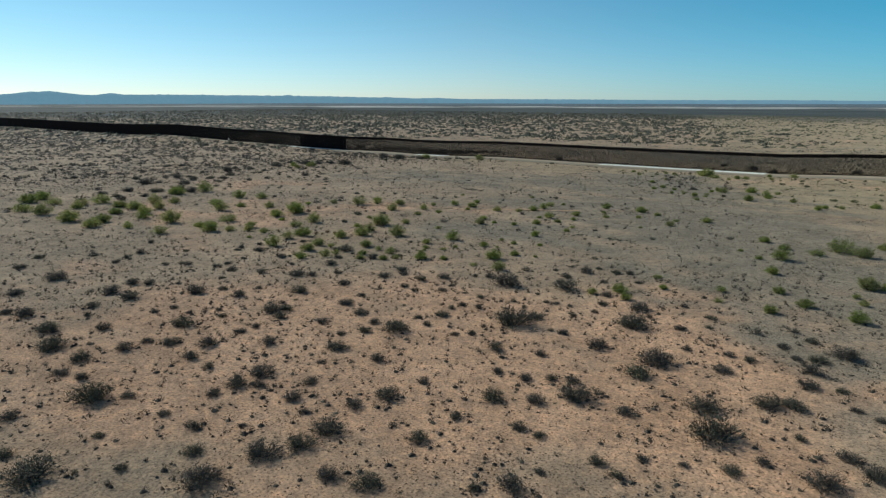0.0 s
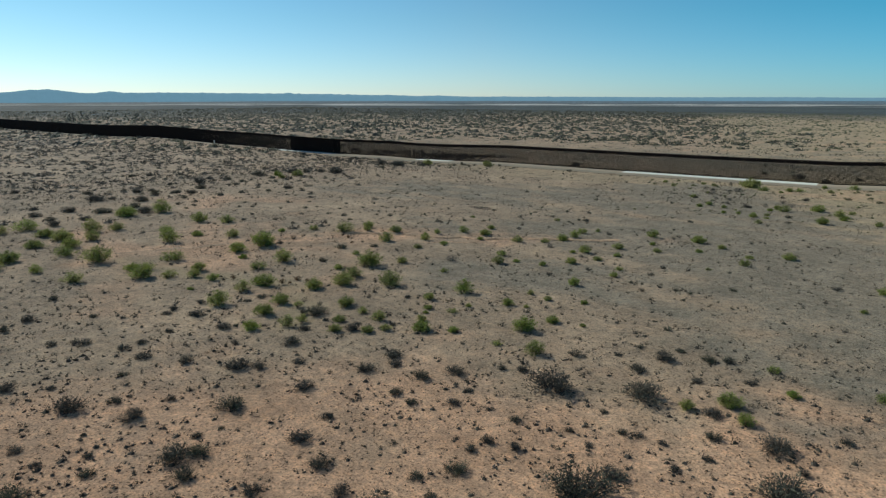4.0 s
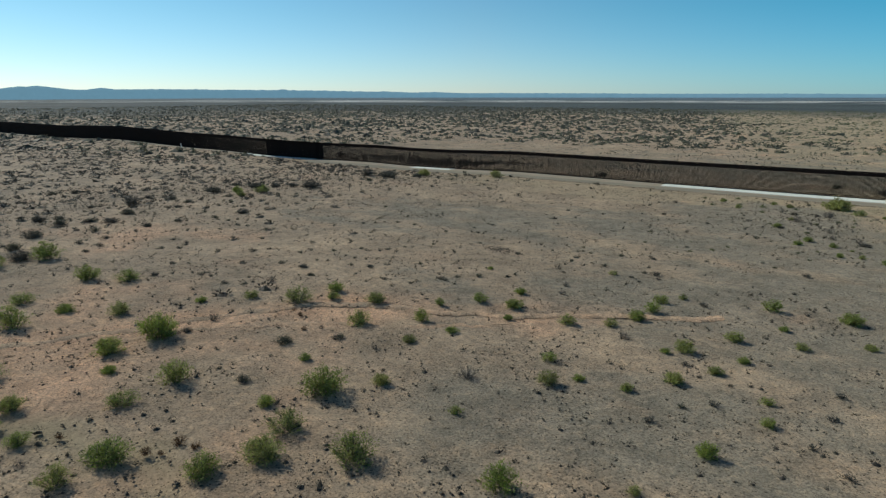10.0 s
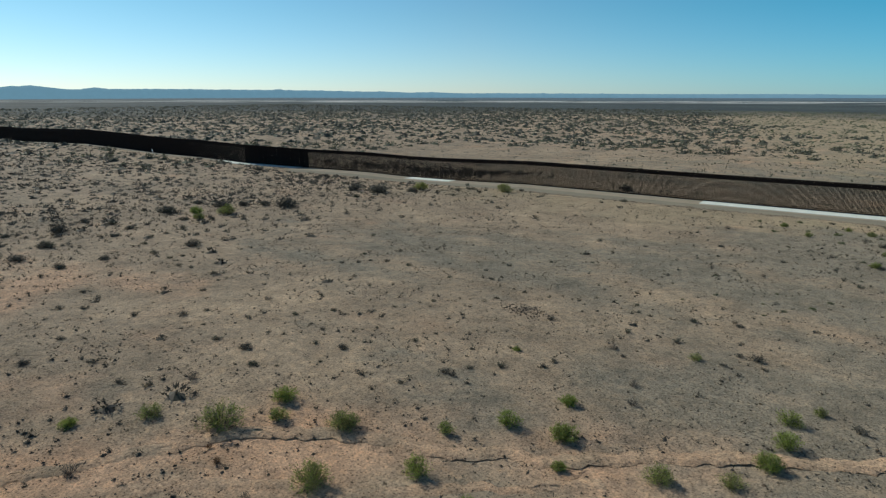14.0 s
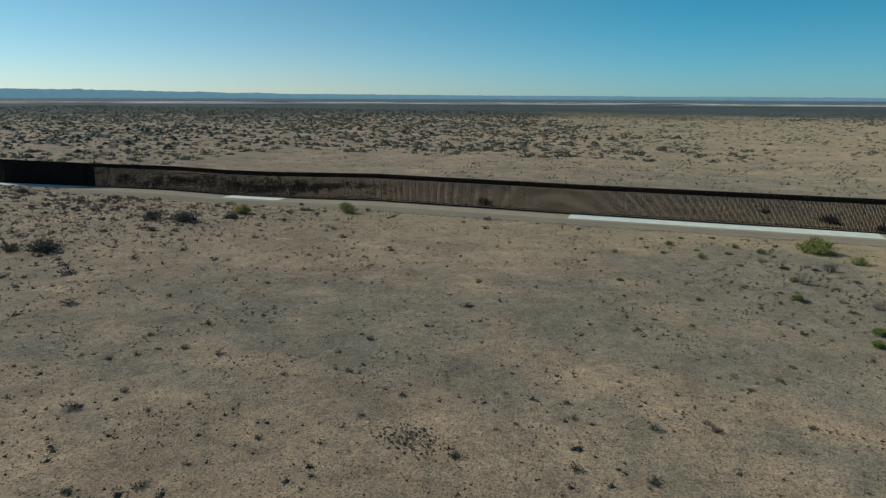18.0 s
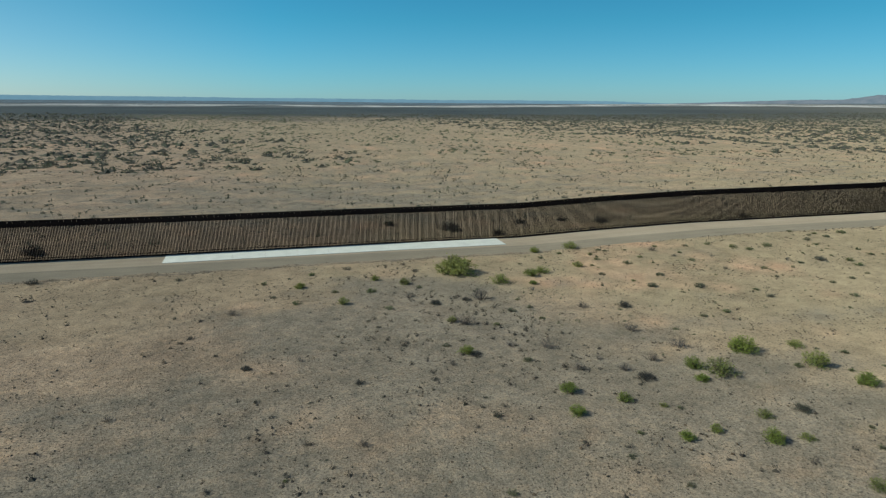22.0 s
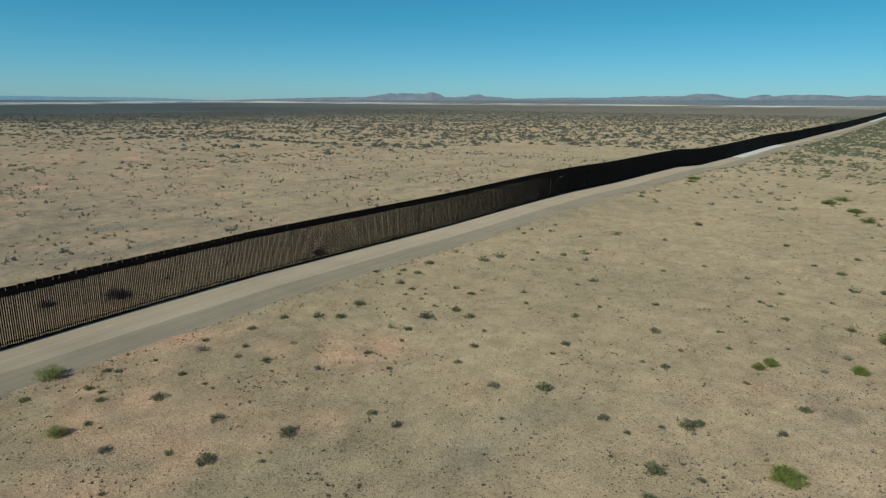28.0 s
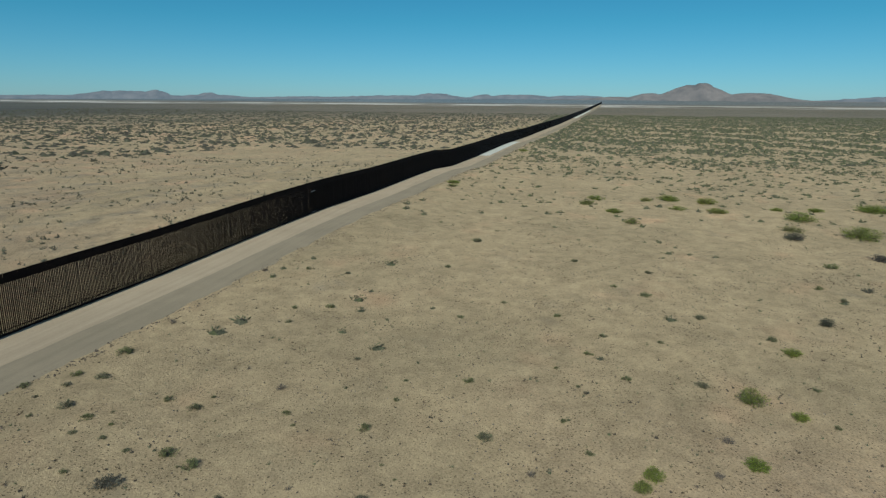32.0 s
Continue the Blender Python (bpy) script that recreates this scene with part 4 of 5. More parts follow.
for x, y, size in [(-72.8, 102.9, 1.6), (1.1, 103.1, 3.5), (-91.8, 103.4, 1.4), (3.1, 103.6, 2.6), (-81.8, 103.7, 2.2), (-11.1, 104.5, 2.4), (-139.6, 105.1, 4.2), (-157.6, 107.2, 5.2), (-116.7, 108.4, 1.7), (-134.5, 108.5, 3.8), (-53.4, 108.5, 2.1), (-68.7, 113.0, 2.5), (-112.5, 113.2, 2.7), (-86.0, 113.5, 1.9), (-14.3, 113.5, 1.5), (-94.2, 114.3, 3.2), (-11.3, 115.2, 3.9), (-66.6, 115.3, 1.4), (-106.3, 115.6, 4.3), (-62.1, 115.9, 1.5), (-50.1, 116.1, 1.5), (-71.0, 118.1, 2.2), (-18.0, 118.1, 1.2), (-83.7, 118.5, 1.6), (-103.1, 119.1, 1.8), (-88.7, 119.5, 2.7), (-58.9, 120.2, 2.3), (-50.8, 120.4, 1.5), (-97.5, 121.3, 2.9), (-105.1, 121.6, 2.5), (-6.6, 122.5, 3.0)]:
    green_bush(x, y, size)
for x, y, size in [(-11.9, 124.3, 2.4), (-56.0, 124.5, 1.7), (0.2, 125.2, 3.7), (-90.2, 125.6, 1.7), (-80.5, 126.3, 1.3), (-3.4, 126.9, 5.4), (-61.6, 127.1, 1.2), (-60.1, 128.7, 2.5), (-39.2, 128.8, 1.1), (-54.2, 129.0, 1.5), (-15.7, 129.0, 2.5), (-73.8, 129.1, 2.4), (-86.5, 129.7, 2.5), (-82.0, 130.6, 2.6), (-69.4, 131.5, 2.0), (3.1, 133.8, 2.8), (-56.1, 135.0, 2.4), (-34.9, 135.2, 2.5), (-67.5, 135.7, 2.5), (-83.8, 136.1, 1.8), (-49.6, 136.4, 1.8), (-66.7, 139.7, 2.4), (-43.4, 140.7, 1.6), (-35.0, 140.7, 1.6), (-51.9, 141.7, 1.4), (-93.3, 144.0, 1.1), (-66.9, 144.0, 2.6), (-29.4, 144.1, 2.8)]:
    green_bush(x, y, size)
for x, y, size in [(-40.6, 145.9, 1.7), (-64.9, 147.3, 1.4), (-54.2, 149.1, 2.7), (-45.4, 149.1, 3.4), (-76.8, 153.5, 1.7), (-190.0, 171.8, 3.1), (-197.1, 175.9, 3.3), (-39.3, 177.4, 2.2), (-10.8, 177.6, 2.4), (38.5, 177.6, 1.7), (-190.9, 180.3, 4.8), (41.0, 181.4, 3.2), (-9.6, 181.5, 2.2), (-6.0, 182.2, 2.0), (28.6, 184.1, 2.0), (-27.6, 184.4, 3.2), (-38.7, 184.7, 1.6), (-41.7, 185.2, 2.4), (-48.7, 187.6, 1.4), (-17.2, 187.8, 2.3), (-45.4, 187.9, 1.3), (0.9, 188.0, 2.9), (-39.2, 189.0, 1.7)]:
    green_bush(x, y, size)
for x, y, size in [(-23.8, 192.0, 2.5), (25.2, 192.7, 2.0), (-47.0, 193.3, 1.0), (23.5, 193.6, 1.7), (-55.7, 194.0, 1.8), (-50.1, 195.2, 1.7), (-25.1, 197.1, 3.3), (-39.7, 197.2, 1.6), (-36.6, 198.2, 4.1), (-54.3, 198.6, 1.9), (-38.6, 200.2, 2.3), (-22.8, 202.3, 2.2), (-29.9, 202.8, 3.8), (-61.1, 210.6, 1.9), (-59.7, 221.5, 1.5), (-72.7, 232.6, 2.0), (-42.1, 235.1, 1.5), (-46.9, 237.2, 3.5), (-40.3, 240.0, 2.6), (-62.1, 240.6, 2.1), (-37.9, 241.3, 2.7), (-177.8, 241.4, 5.1), (-78.3, 243.1, 1.9), (-29.8, 243.4, 2.3), (-66.1, 244.4, 1.8), (-52.0, 245.4, 7.2), (-154.3, 252.1, 4.8)]:
    green_bush(x, y, size)
for x, y, size in [(-157.2, 256.4, 3.9), (-32.4, 256.7, 2.3), (-24.3, 257.1, 3.7)]:
    green_bush(x, y, size)
for x, y, size in [(-44.6, 14.9, 4.1), (-49.1, 15.1, 1.8), (-55.0, 17.8, 2.0), (-40.7, 19.2, 1.2), (-46.4, 20.5, 1.3), (-35.0, 21.4, 3.7), (-52.9, 23.3, 4.0), (-38.6, 23.5, 2.0), (-60.5, 24.1, 2.0), (-58.1, 24.8, 1.6), (-45.5, 25.3, 1.3), (-51.0, 25.4, 1.9), (-41.9, 25.6, 1.6), (-34.2, 26.0, 3.3), (-67.9, 26.5, 3.8), (-62.7, 26.9, 2.5), (-28.4, 26.9, 2.1), (-25.5, 27.7, 2.5), (-38.8, 27.9, 1.0), (-83.9, 28.5, 1.9), (-32.8, 28.5, 2.8), (-73.6, 28.8, 3.4), (-81.4, 29.6, 3.3), (-45.4, 30.0, 1.6), (-61.6, 30.9, 2.2), (-32.8, 31.3, 3.4), (-19.4, 31.5, 1.2), (-36.4, 32.3, 1.1), (-91.2, 32.4, 2.4), (-45.3, 32.4, 2.5), (-69.3, 32.6, 2.1), (-50.7, 33.2, 1.5)]:
    grey_bush(x, y, size)
for x, y, size in [(-17.5, 33.3, 2.5), (-61.7, 33.4, 1.8), (-39.2, 33.4, 2.2), (-43.6, 33.5, 1.7), (-54.2, 33.6, 2.2), (-75.4, 33.9, 1.3), (-26.3, 34.5, 1.9), (-59.4, 34.6, 2.6), (-45.4, 35.2, 2.9), (-33.9, 35.6, 2.0), (-16.7, 35.9, 1.1), (-78.4, 36.0, 2.2), (-40.2, 36.6, 1.8), (-55.9, 36.7, 2.6), (-105.4, 38.5, 2.6), (-32.8, 38.5, 3.0), (-12.0, 38.5, 1.4), (-63.5, 38.6, 3.3), (-25.8, 39.0, 1.6), (-94.7, 39.1, 3.5), (-69.9, 39.2, 1.5), (-13.8, 39.3, 1.8), (-18.9, 40.2, 1.4), (-82.1, 40.3, 3.1), (-42.8, 40.4, 1.1), (-20.7, 40.4, 1.7), (-77.8, 40.5, 2.8), (-50.9, 40.7, 2.3), (-56.1, 41.1, 1.8), (-69.6, 41.6, 1.5), (-66.5, 41.6, 1.0), (-11.3, 41.7, 1.3)]:
    grey_bush(x, y, size)
for x, y, size in [(-8.6, 42.6, 1.1), (-31.8, 42.7, 1.4), (-56.0, 43.1, 1.4), (-110.0, 43.2, 2.0), (-62.2, 43.2, 1.3), (-25.0, 43.5, 2.6), (-5.6, 43.6, 1.9), (-43.9, 43.8, 2.6), (-38.7, 44.1, 2.3), (-83.9, 44.3, 2.4), (-64.6, 44.5, 1.0), (-21.7, 45.2, 2.4), (-81.9, 45.5, 2.3), (-0.0, 45.7, 3.1), (-4.0, 46.2, 1.6), (-73.3, 47.0, 3.5), (-56.4, 47.1, 1.9), (-46.7, 47.3, 1.3), (-14.7, 47.8, 2.1), (-19.3, 48.0, 3.5), (-78.9, 48.1, 1.1), (-59.2, 48.1, 3.1), (-7.8, 48.1, 4.7), (2.8, 48.6, 2.5), (-51.1, 48.7, 1.9), (-27.4, 48.8, 1.5), (-24.5, 48.8, 1.6), (-97.5, 49.2, 1.6), (-104.6, 49.3, 2.0), (-45.1, 49.4, 1.8), (-67.5, 49.5, 2.3), (-58.3, 49.6, 2.0)]:
    grey_bush(x, y, size)
for x, y, size in [(-71.6, 50.2, 1.6), (-22.5, 50.3, 1.6), (1.1, 50.5, 2.0), (-60.5, 50.9, 1.2), (-20.6, 50.9, 1.7), (-2.2, 51.6, 1.2), (-99.1, 51.8, 1.5), (-42.8, 51.9, 3.9), (-46.1, 52.2, 1.7), (-9.4, 52.6, 3.6), (-60.0, 52.8, 0.8), (-89.9, 53.1, 1.6), (-68.0, 53.4, 1.1), (-76.4, 53.5, 1.3), (-49.6, 53.7, 2.0), (-30.6, 53.8, 2.3), (-36.3, 54.6, 1.3), (-25.9, 54.9, 1.8), (-100.6, 55.0, 2.2), (-40.6, 55.2, 1.4), (-53.4, 55.3, 2.6), (-87.5, 55.4, 2.0), (-62.3, 55.6, 3.1), (-16.1, 55.8, 3.5), (-34.9, 55.9, 1.4), (-5.1, 56.1, 2.9), (-38.1, 56.2, 0.9), (-43.0, 56.7, 1.4), (-78.8, 56.9, 2.2), (-82.8, 57.0, 1.7), (-3.3, 57.2, 2.6), (3.0, 58.5, 1.3)]:
    grey_bush(x, y, size)
for x, y, size in [(-35.0, 58.7, 1.0), (-74.4, 59.0, 1.9), (-41.0, 59.0, 2.2), (-82.8, 59.1, 1.4), (-54.3, 59.2, 1.4), (1.2, 59.4, 1.3), (-15.6, 59.9, 4.3), (-95.6, 60.2, 1.4), (-106.8, 60.7, 1.6), (-21.9, 60.7, 2.9), (-68.9, 61.2, 2.9), (-32.8, 61.4, 5.4), (-9.7, 61.6, 2.3), (-60.1, 61.9, 2.4), (-41.7, 62.0, 1.3), (-28.1, 62.0, 1.0), (-26.6, 62.0, 1.7), (-2.5, 62.4, 2.5), (-67.2, 62.5, 1.8), (-83.7, 62.9, 1.4), (-0.0, 63.0, 1.6), (-41.3, 63.7, 1.5), (-39.1, 64.2, 1.3), (-31.6, 64.8, 2.6), (-74.4, 65.1, 1.2), (-50.2, 65.3, 1.3), (-14.0, 65.3, 1.4), (-64.9, 65.6, 1.6), (-8.1, 65.8, 1.7), (-52.5, 66.0, 1.5), (-89.4, 66.2, 1.7), (-10.0, 66.2, 1.4)]:
    grey_bush(x, y, size)
for x, y, size in [(-2.6, 66.2, 2.7), (-79.6, 67.3, 2.1), (-47.0, 67.5, 1.6), (-90.4, 67.7, 1.6), (-34.5, 67.8, 1.0), (-41.1, 68.0, 1.4), (-86.0, 68.1, 2.3), (-58.2, 68.2, 2.3), (-43.8, 68.3, 1.0), (-28.1, 68.4, 1.1), (-78.9, 68.6, 0.9), (-69.5, 68.7, 2.3), (-21.1, 69.0, 5.1), (-4.3, 69.0, 1.4), (-36.7, 69.1, 1.0), (-2.4, 69.6, 2.4), (-86.1, 69.9, 0.9), (-52.5, 70.1, 2.2), (-47.2, 70.2, 1.1), (-76.4, 70.6, 0.8), (-56.5, 71.0, 1.7), (-33.1, 71.1, 1.2), (-26.4, 71.1, 1.2), (-16.2, 71.2, 1.8), (-89.9, 71.3, 1.6), (-29.9, 71.4, 1.0), (-31.8, 71.5, 1.2), (-5.8, 71.7, 1.8), (-0.0, 72.3, 3.4), (-58.0, 72.5, 2.4), (-71.6, 72.6, 1.6), (-50.4, 73.0, 2.3)]:
    grey_bush(x, y, size)
for x, y, size in [(-20.3, 73.1, 1.1), (-13.6, 73.5, 1.3), (-35.5, 73.7, 1.0), (-26.9, 74.6, 1.7), (-3.4, 75.3, 1.9), (-85.4, 75.5, 1.1), (-41.2, 75.5, 4.9), (-66.9, 75.8, 2.4), (-22.3, 75.8, 3.3), (-71.9, 76.4, 0.9), (-47.2, 76.5, 1.1), (-76.0, 76.6, 1.7), (-14.1, 77.0, 1.7), (-45.4, 77.3, 1.7), (-74.5, 77.4, 2.9), (-85.4, 77.6, 1.8), (-67.6, 77.6, 1.0), (-33.7, 78.6, 4.4), (-27.7, 78.6, 2.3), (-64.2, 79.8, 1.2), (-17.9, 79.9, 1.3), (-159.6, 84.0, 3.2), (-36.0, 84.1, 2.3), (-30.5, 84.7, 1.4), (-166.1, 86.3, 2.5), (-174.5, 86.4, 3.5), (-38.9, 86.7, 1.1), (-26.2, 87.1, 1.3), (-34.5, 88.2, 2.7), (-69.4, 89.4, 1.2), (-30.6, 90.6, 2.0), (-161.5, 91.2, 3.1)]:
    grey_bush(x, y, size)
for x, y, size in [(-33.7, 91.4, 1.4), (-29.0, 91.6, 1.6), (-174.4, 94.0, 3.9), (-92.8, 96.3, 1.8), (-167.6, 98.2, 4.6), (-216.7, 99.1, 3.2), (-108.6, 100.9, 1.6), (-160.3, 104.4, 5.1), (-97.0, 105.2, 2.7), (-187.1, 106.4, 5.6), (-168.8, 106.8, 3.5), (-93.0, 109.6, 1.9), (-186.3, 110.3, 2.7), (-199.9, 110.6, 3.2), (-133.5, 111.9, 1.7), (-177.3, 113.7, 4.3), (-194.0, 121.5, 3.9), (-185.9, 122.4, 3.5), (-113.5, 124.9, 1.4), (-193.0, 125.5, 2.9), (-117.4, 127.1, 1.9), (-184.6, 128.1, 3.1), (-181.1, 130.5, 3.8), (-170.3, 132.6, 2.3), (-108.8, 133.1, 1.5), (-202.6, 137.3, 2.5), (-187.4, 138.0, 3.9), (-170.1, 139.6, 2.4), (-232.2, 141.3, 2.8), (109.9, 141.5, 4.8), (-200.0, 145.8, 5.9), (-229.9, 146.6, 2.9)]:
    grey_bush(x, y, size)
for x, y, size in [(-187.0, 150.5, 2.5), (127.0, 152.2, 5.5), (-206.4, 154.3, 2.7), (-167.6, 154.8, 3.6), (-191.6, 156.3, 2.6), (-199.4, 156.7, 2.9), (67.9, 165.4, 2.9), (-191.9, 169.3, 2.6), (-203.3, 172.5, 5.7), (-208.8, 184.7, 2.8), (-200.6, 185.9, 5.7), (-34.8, 189.1, 2.0), (-197.1, 189.8, 4.1), (-192.4, 192.9, 3.6), (-186.5, 195.0, 7.1), (-45.2, 199.2, 2.4), (-60.4, 209.7, 1.9), (-85.6, 212.6, 1.5), (-179.6, 213.8, 3.0), (-34.3, 220.8, 2.4), (-189.2, 224.1, 6.1), (-181.1, 224.9, 8.0), (-60.0, 229.3, 1.9), (-55.2, 229.7, 1.6), (-174.4, 233.0, 4.2), (-265.1, 251.0, 5.0), (29.0, 270.7, 3.2), (-33.2, 275.0, 3.4), (-6.2, 277.3, 5.0), (-125.5, 277.8, 5.0), (-41.8, 281.9, 5.0), (-13.9, 282.4, 3.4)]:
    grey_bush(x, y, size)
for x, y, size in [(-23.9, 284.2, 3.3), (-200.0, 286.1, 5.0), (-213.7, 286.9, 5.0), (-264.4, 289.4, 5.0), (-243.0, 290.9, 5.0), (-54.6, 291.1, 3.7), (-195.0, 295.0, 5.0)]:
    grey_bush(x, y, size)
for x, y, size in [(-46.2, 16.8, 0.6), (-42.8, 17.0, 0.8), (-39.7, 17.7, 0.7), (-40.4, 20.8, 0.6), (-29.1, 35.0, 1.0), (-47.2, 59.3, 0.7), (-8.9, 74.6, 1.9), (-5.4, 77.8, 1.6), (-42.5, 83.9, 1.9), (-37.6, 90.1, 1.3), (-56.8, 91.6, 0.6), (-53.1, 93.3, 0.8), (-97.2, 96.8, 0.7), (-36.7, 97.3, 1.4), (-34.9, 99.1, 0.7), (-38.9, 99.3, 0.7), (-95.4, 101.9, 0.6), (-83.5, 106.0, 0.7), (-38.2, 110.0, 1.0), (-44.2, 111.0, 1.3), (-58.6, 111.2, 1.3), (-157.3, 113.4, 1.4), (-38.3, 113.8, 1.1), (-40.2, 114.0, 1.1), (-46.8, 114.2, 1.1), (-120.9, 115.0, 1.5), (-78.5, 115.0, 0.5), (-57.0, 115.4, 1.1), (-165.2, 116.1, 2.0), (-127.8, 116.1, 1.3), (-118.0, 116.3, 1.3), (-159.8, 117.2, 1.8)]:
    dark_shrub(x, y, size)
for x, y, size in [(-54.7, 117.3, 1.5), (-137.4, 117.4, 1.2), (-33.6, 118.7, 1.3), (-45.7, 120.4, 1.3), (-165.1, 121.1, 1.9), (-121.1, 121.7, 0.5), (-54.3, 122.3, 0.8), (-148.6, 122.4, 1.6), (-57.2, 122.7, 0.7), (-173.8, 123.4, 2.6), (-146.1, 124.3, 1.4), (-59.1, 125.0, 1.1), (-45.4, 125.7, 1.3), (-111.2, 126.0, 0.5), (-138.0, 126.4, 1.5), (-128.7, 126.8, 0.6), (-122.2, 127.0, 1.5), (-21.5, 127.7, 1.7), (-153.4, 127.9, 1.3), (-167.3, 128.3, 1.2), (-36.0, 128.6, 1.1), (-127.5, 129.0, 0.8), (-108.2, 129.2, 0.6), (-102.8, 129.4, 1.2), (-132.8, 129.8, 1.6), (-98.6, 130.3, 1.1), (-117.0, 132.1, 0.7), (-169.7, 132.3, 1.7), (-112.1, 132.3, 1.1), (-131.6, 132.4, 1.0), (-124.8, 133.5, 1.1), (-95.5, 134.6, 1.1)]:
    dark_shrub(x, y, size)
for x, y, size in [(-96.5, 134.7, 1.4), (-145.8, 135.5, 1.0), (-114.4, 135.7, 1.0), (-116.8, 136.2, 0.6), (-95.0, 137.1, 1.0), (-120.9, 137.5, 1.1), (-140.0, 137.8, 1.2), (-103.5, 139.2, 1.2), (-92.6, 139.3, 1.4), (-155.5, 139.4, 0.8), (-109.6, 139.8, 0.6), (-118.1, 141.3, 1.0), (-162.6, 141.8, 0.7), (-89.1, 141.9, 1.1), (-102.9, 142.3, 0.8), (-113.8, 143.5, 1.3), (-88.9, 143.8, 1.0), (-155.9, 144.2, 1.2), (-146.7, 144.2, 1.4), (-153.0, 144.7, 1.2), (-61.9, 145.8, 1.5), (-162.0, 146.5, 1.2), (-166.9, 146.8, 1.8), (-112.6, 146.9, 0.8), (-161.4, 148.7, 1.1), (-83.4, 149.5, 0.9), (-175.8, 150.3, 1.6), (-72.4, 151.9, 0.7), (-110.1, 152.0, 0.9), (-74.1, 153.6, 1.0), (-70.4, 154.9, 0.8), (-94.4, 155.3, 1.3)]:
    dark_shrub(x, y, size)
for x, y, size in [(-71.4, 157.0, 1.7), (-85.4, 157.1, 1.2), (-73.2, 157.2, 1.1), (-79.7, 157.5, 1.4), (-104.0, 158.5, 1.0), (-52.6, 158.6, 0.9), (-134.9, 160.7, 1.1), (-91.1, 162.1, 0.7), (-133.0, 162.6, 0.9), (-182.9, 162.9, 2.4), (-115.2, 163.5, 1.0), (-102.3, 163.5, 1.0), (-84.9, 164.5, 0.8), (-132.2, 164.8, 0.9), (-86.6, 165.1, 1.0), (-79.8, 165.5, 1.3), (-124.8, 165.7, 1.3), (-129.6, 165.9, 1.4), (-109.5, 166.6, 1.1), (-74.7, 167.2, 1.1), (-87.6, 167.7, 1.0), (-136.4, 168.0, 1.0), (-52.0, 169.6, 1.7), (-66.9, 170.5, 1.1), (-113.0, 170.9, 0.9), (-93.8, 172.3, 0.6), (-107.1, 173.3, 0.6), (-187.7, 173.6, 2.0), (-132.8, 173.7, 1.4), (-87.6, 173.7, 0.5), (-93.7, 174.4, 0.5), (-111.4, 175.7, 1.4)]:
    dark_shrub(x, y, size)
for x, y, size in [(-113.1, 176.8, 0.9), (-123.1, 178.4, 0.6), (-117.2, 181.2, 0.6), (-145.9, 181.5, 1.4), (-107.0, 182.5, 1.0), (-124.7, 186.0, 0.7), (-101.3, 186.7, 0.7), (-87.9, 190.3, 0.8), (-136.5, 191.9, 1.2), (-63.1, 195.6, 1.3), (-62.9, 199.4, 0.7), (-79.5, 202.8, 0.7), (-84.6, 204.3, 0.9), (-66.6, 204.7, 1.0), (-86.3, 204.9, 0.5), (-74.3, 205.9, 1.4), (-83.1, 210.7, 0.8), (-67.1, 215.6, 0.7), (-89.1, 217.3, 0.8), (-75.0, 219.7, 0.8), (-69.6, 221.7, 0.9), (-93.4, 222.4, 1.0), (-92.4, 223.7, 1.1), (-70.5, 224.3, 0.9), (-91.8, 230.3, 0.9), (-95.3, 232.3, 0.8), (-162.5, 236.3, 2.0), (-152.2, 242.2, 1.3), (-168.0, 247.2, 2.4), (-160.5, 247.3, 2.4), (-58.5, 248.5, 1.6), (-79.7, 248.9, 1.0)]:
    dark_shrub(x, y, size)
for x, y, size in [(-141.9, 249.2, 1.3), (-123.5, 250.8, 1.4), (-160.5, 251.3, 1.6), (-166.7, 251.7, 2.3), (-69.7, 253.2, 1.6), (-119.0, 256.0, 2.3), (-151.0, 256.4, 2.1), (-172.4, 259.7, 2.2)]:
    dark_shrub(x, y, size)
for x, y, size in [(86.5, 152.9, 2.2), (101.5, 153.2, 2.7), (80.3, 158.8, 1.4), (86.3, 160.4, 1.7), (-56.9, 172.9, 0.9), (-73.0, 173.6, 0.6), (45.7, 174.0, 1.1), (-83.3, 174.2, 0.8), (60.1, 174.4, 1.6), (37.4, 174.8, 0.9), (-71.1, 176.8, 0.9), (-73.8, 178.8, 0.6), (5.9, 179.0, 0.8), (-79.9, 179.3, 0.9), (-68.0, 180.1, 1.1), (21.4, 180.8, 1.2), (-52.8, 181.6, 0.9), (-33.8, 181.8, 1.1), (66.8, 182.0, 1.9), (-66.2, 184.2, 1.0), (-7.4, 184.7, 1.4), (-31.5, 184.8, 0.7), (-72.8, 185.0, 0.6), (43.9, 185.6, 1.6), (-54.9, 186.3, 1.0), (89.4, 186.8, 1.6), (15.1, 188.1, 1.6), (55.8, 188.6, 0.9), (75.6, 188.6, 2.1), (8.8, 189.2, 1.2), (-52.1, 189.4, 0.8), (-82.3, 190.3, 0.6)]:
    low_shrub(x, y, size)
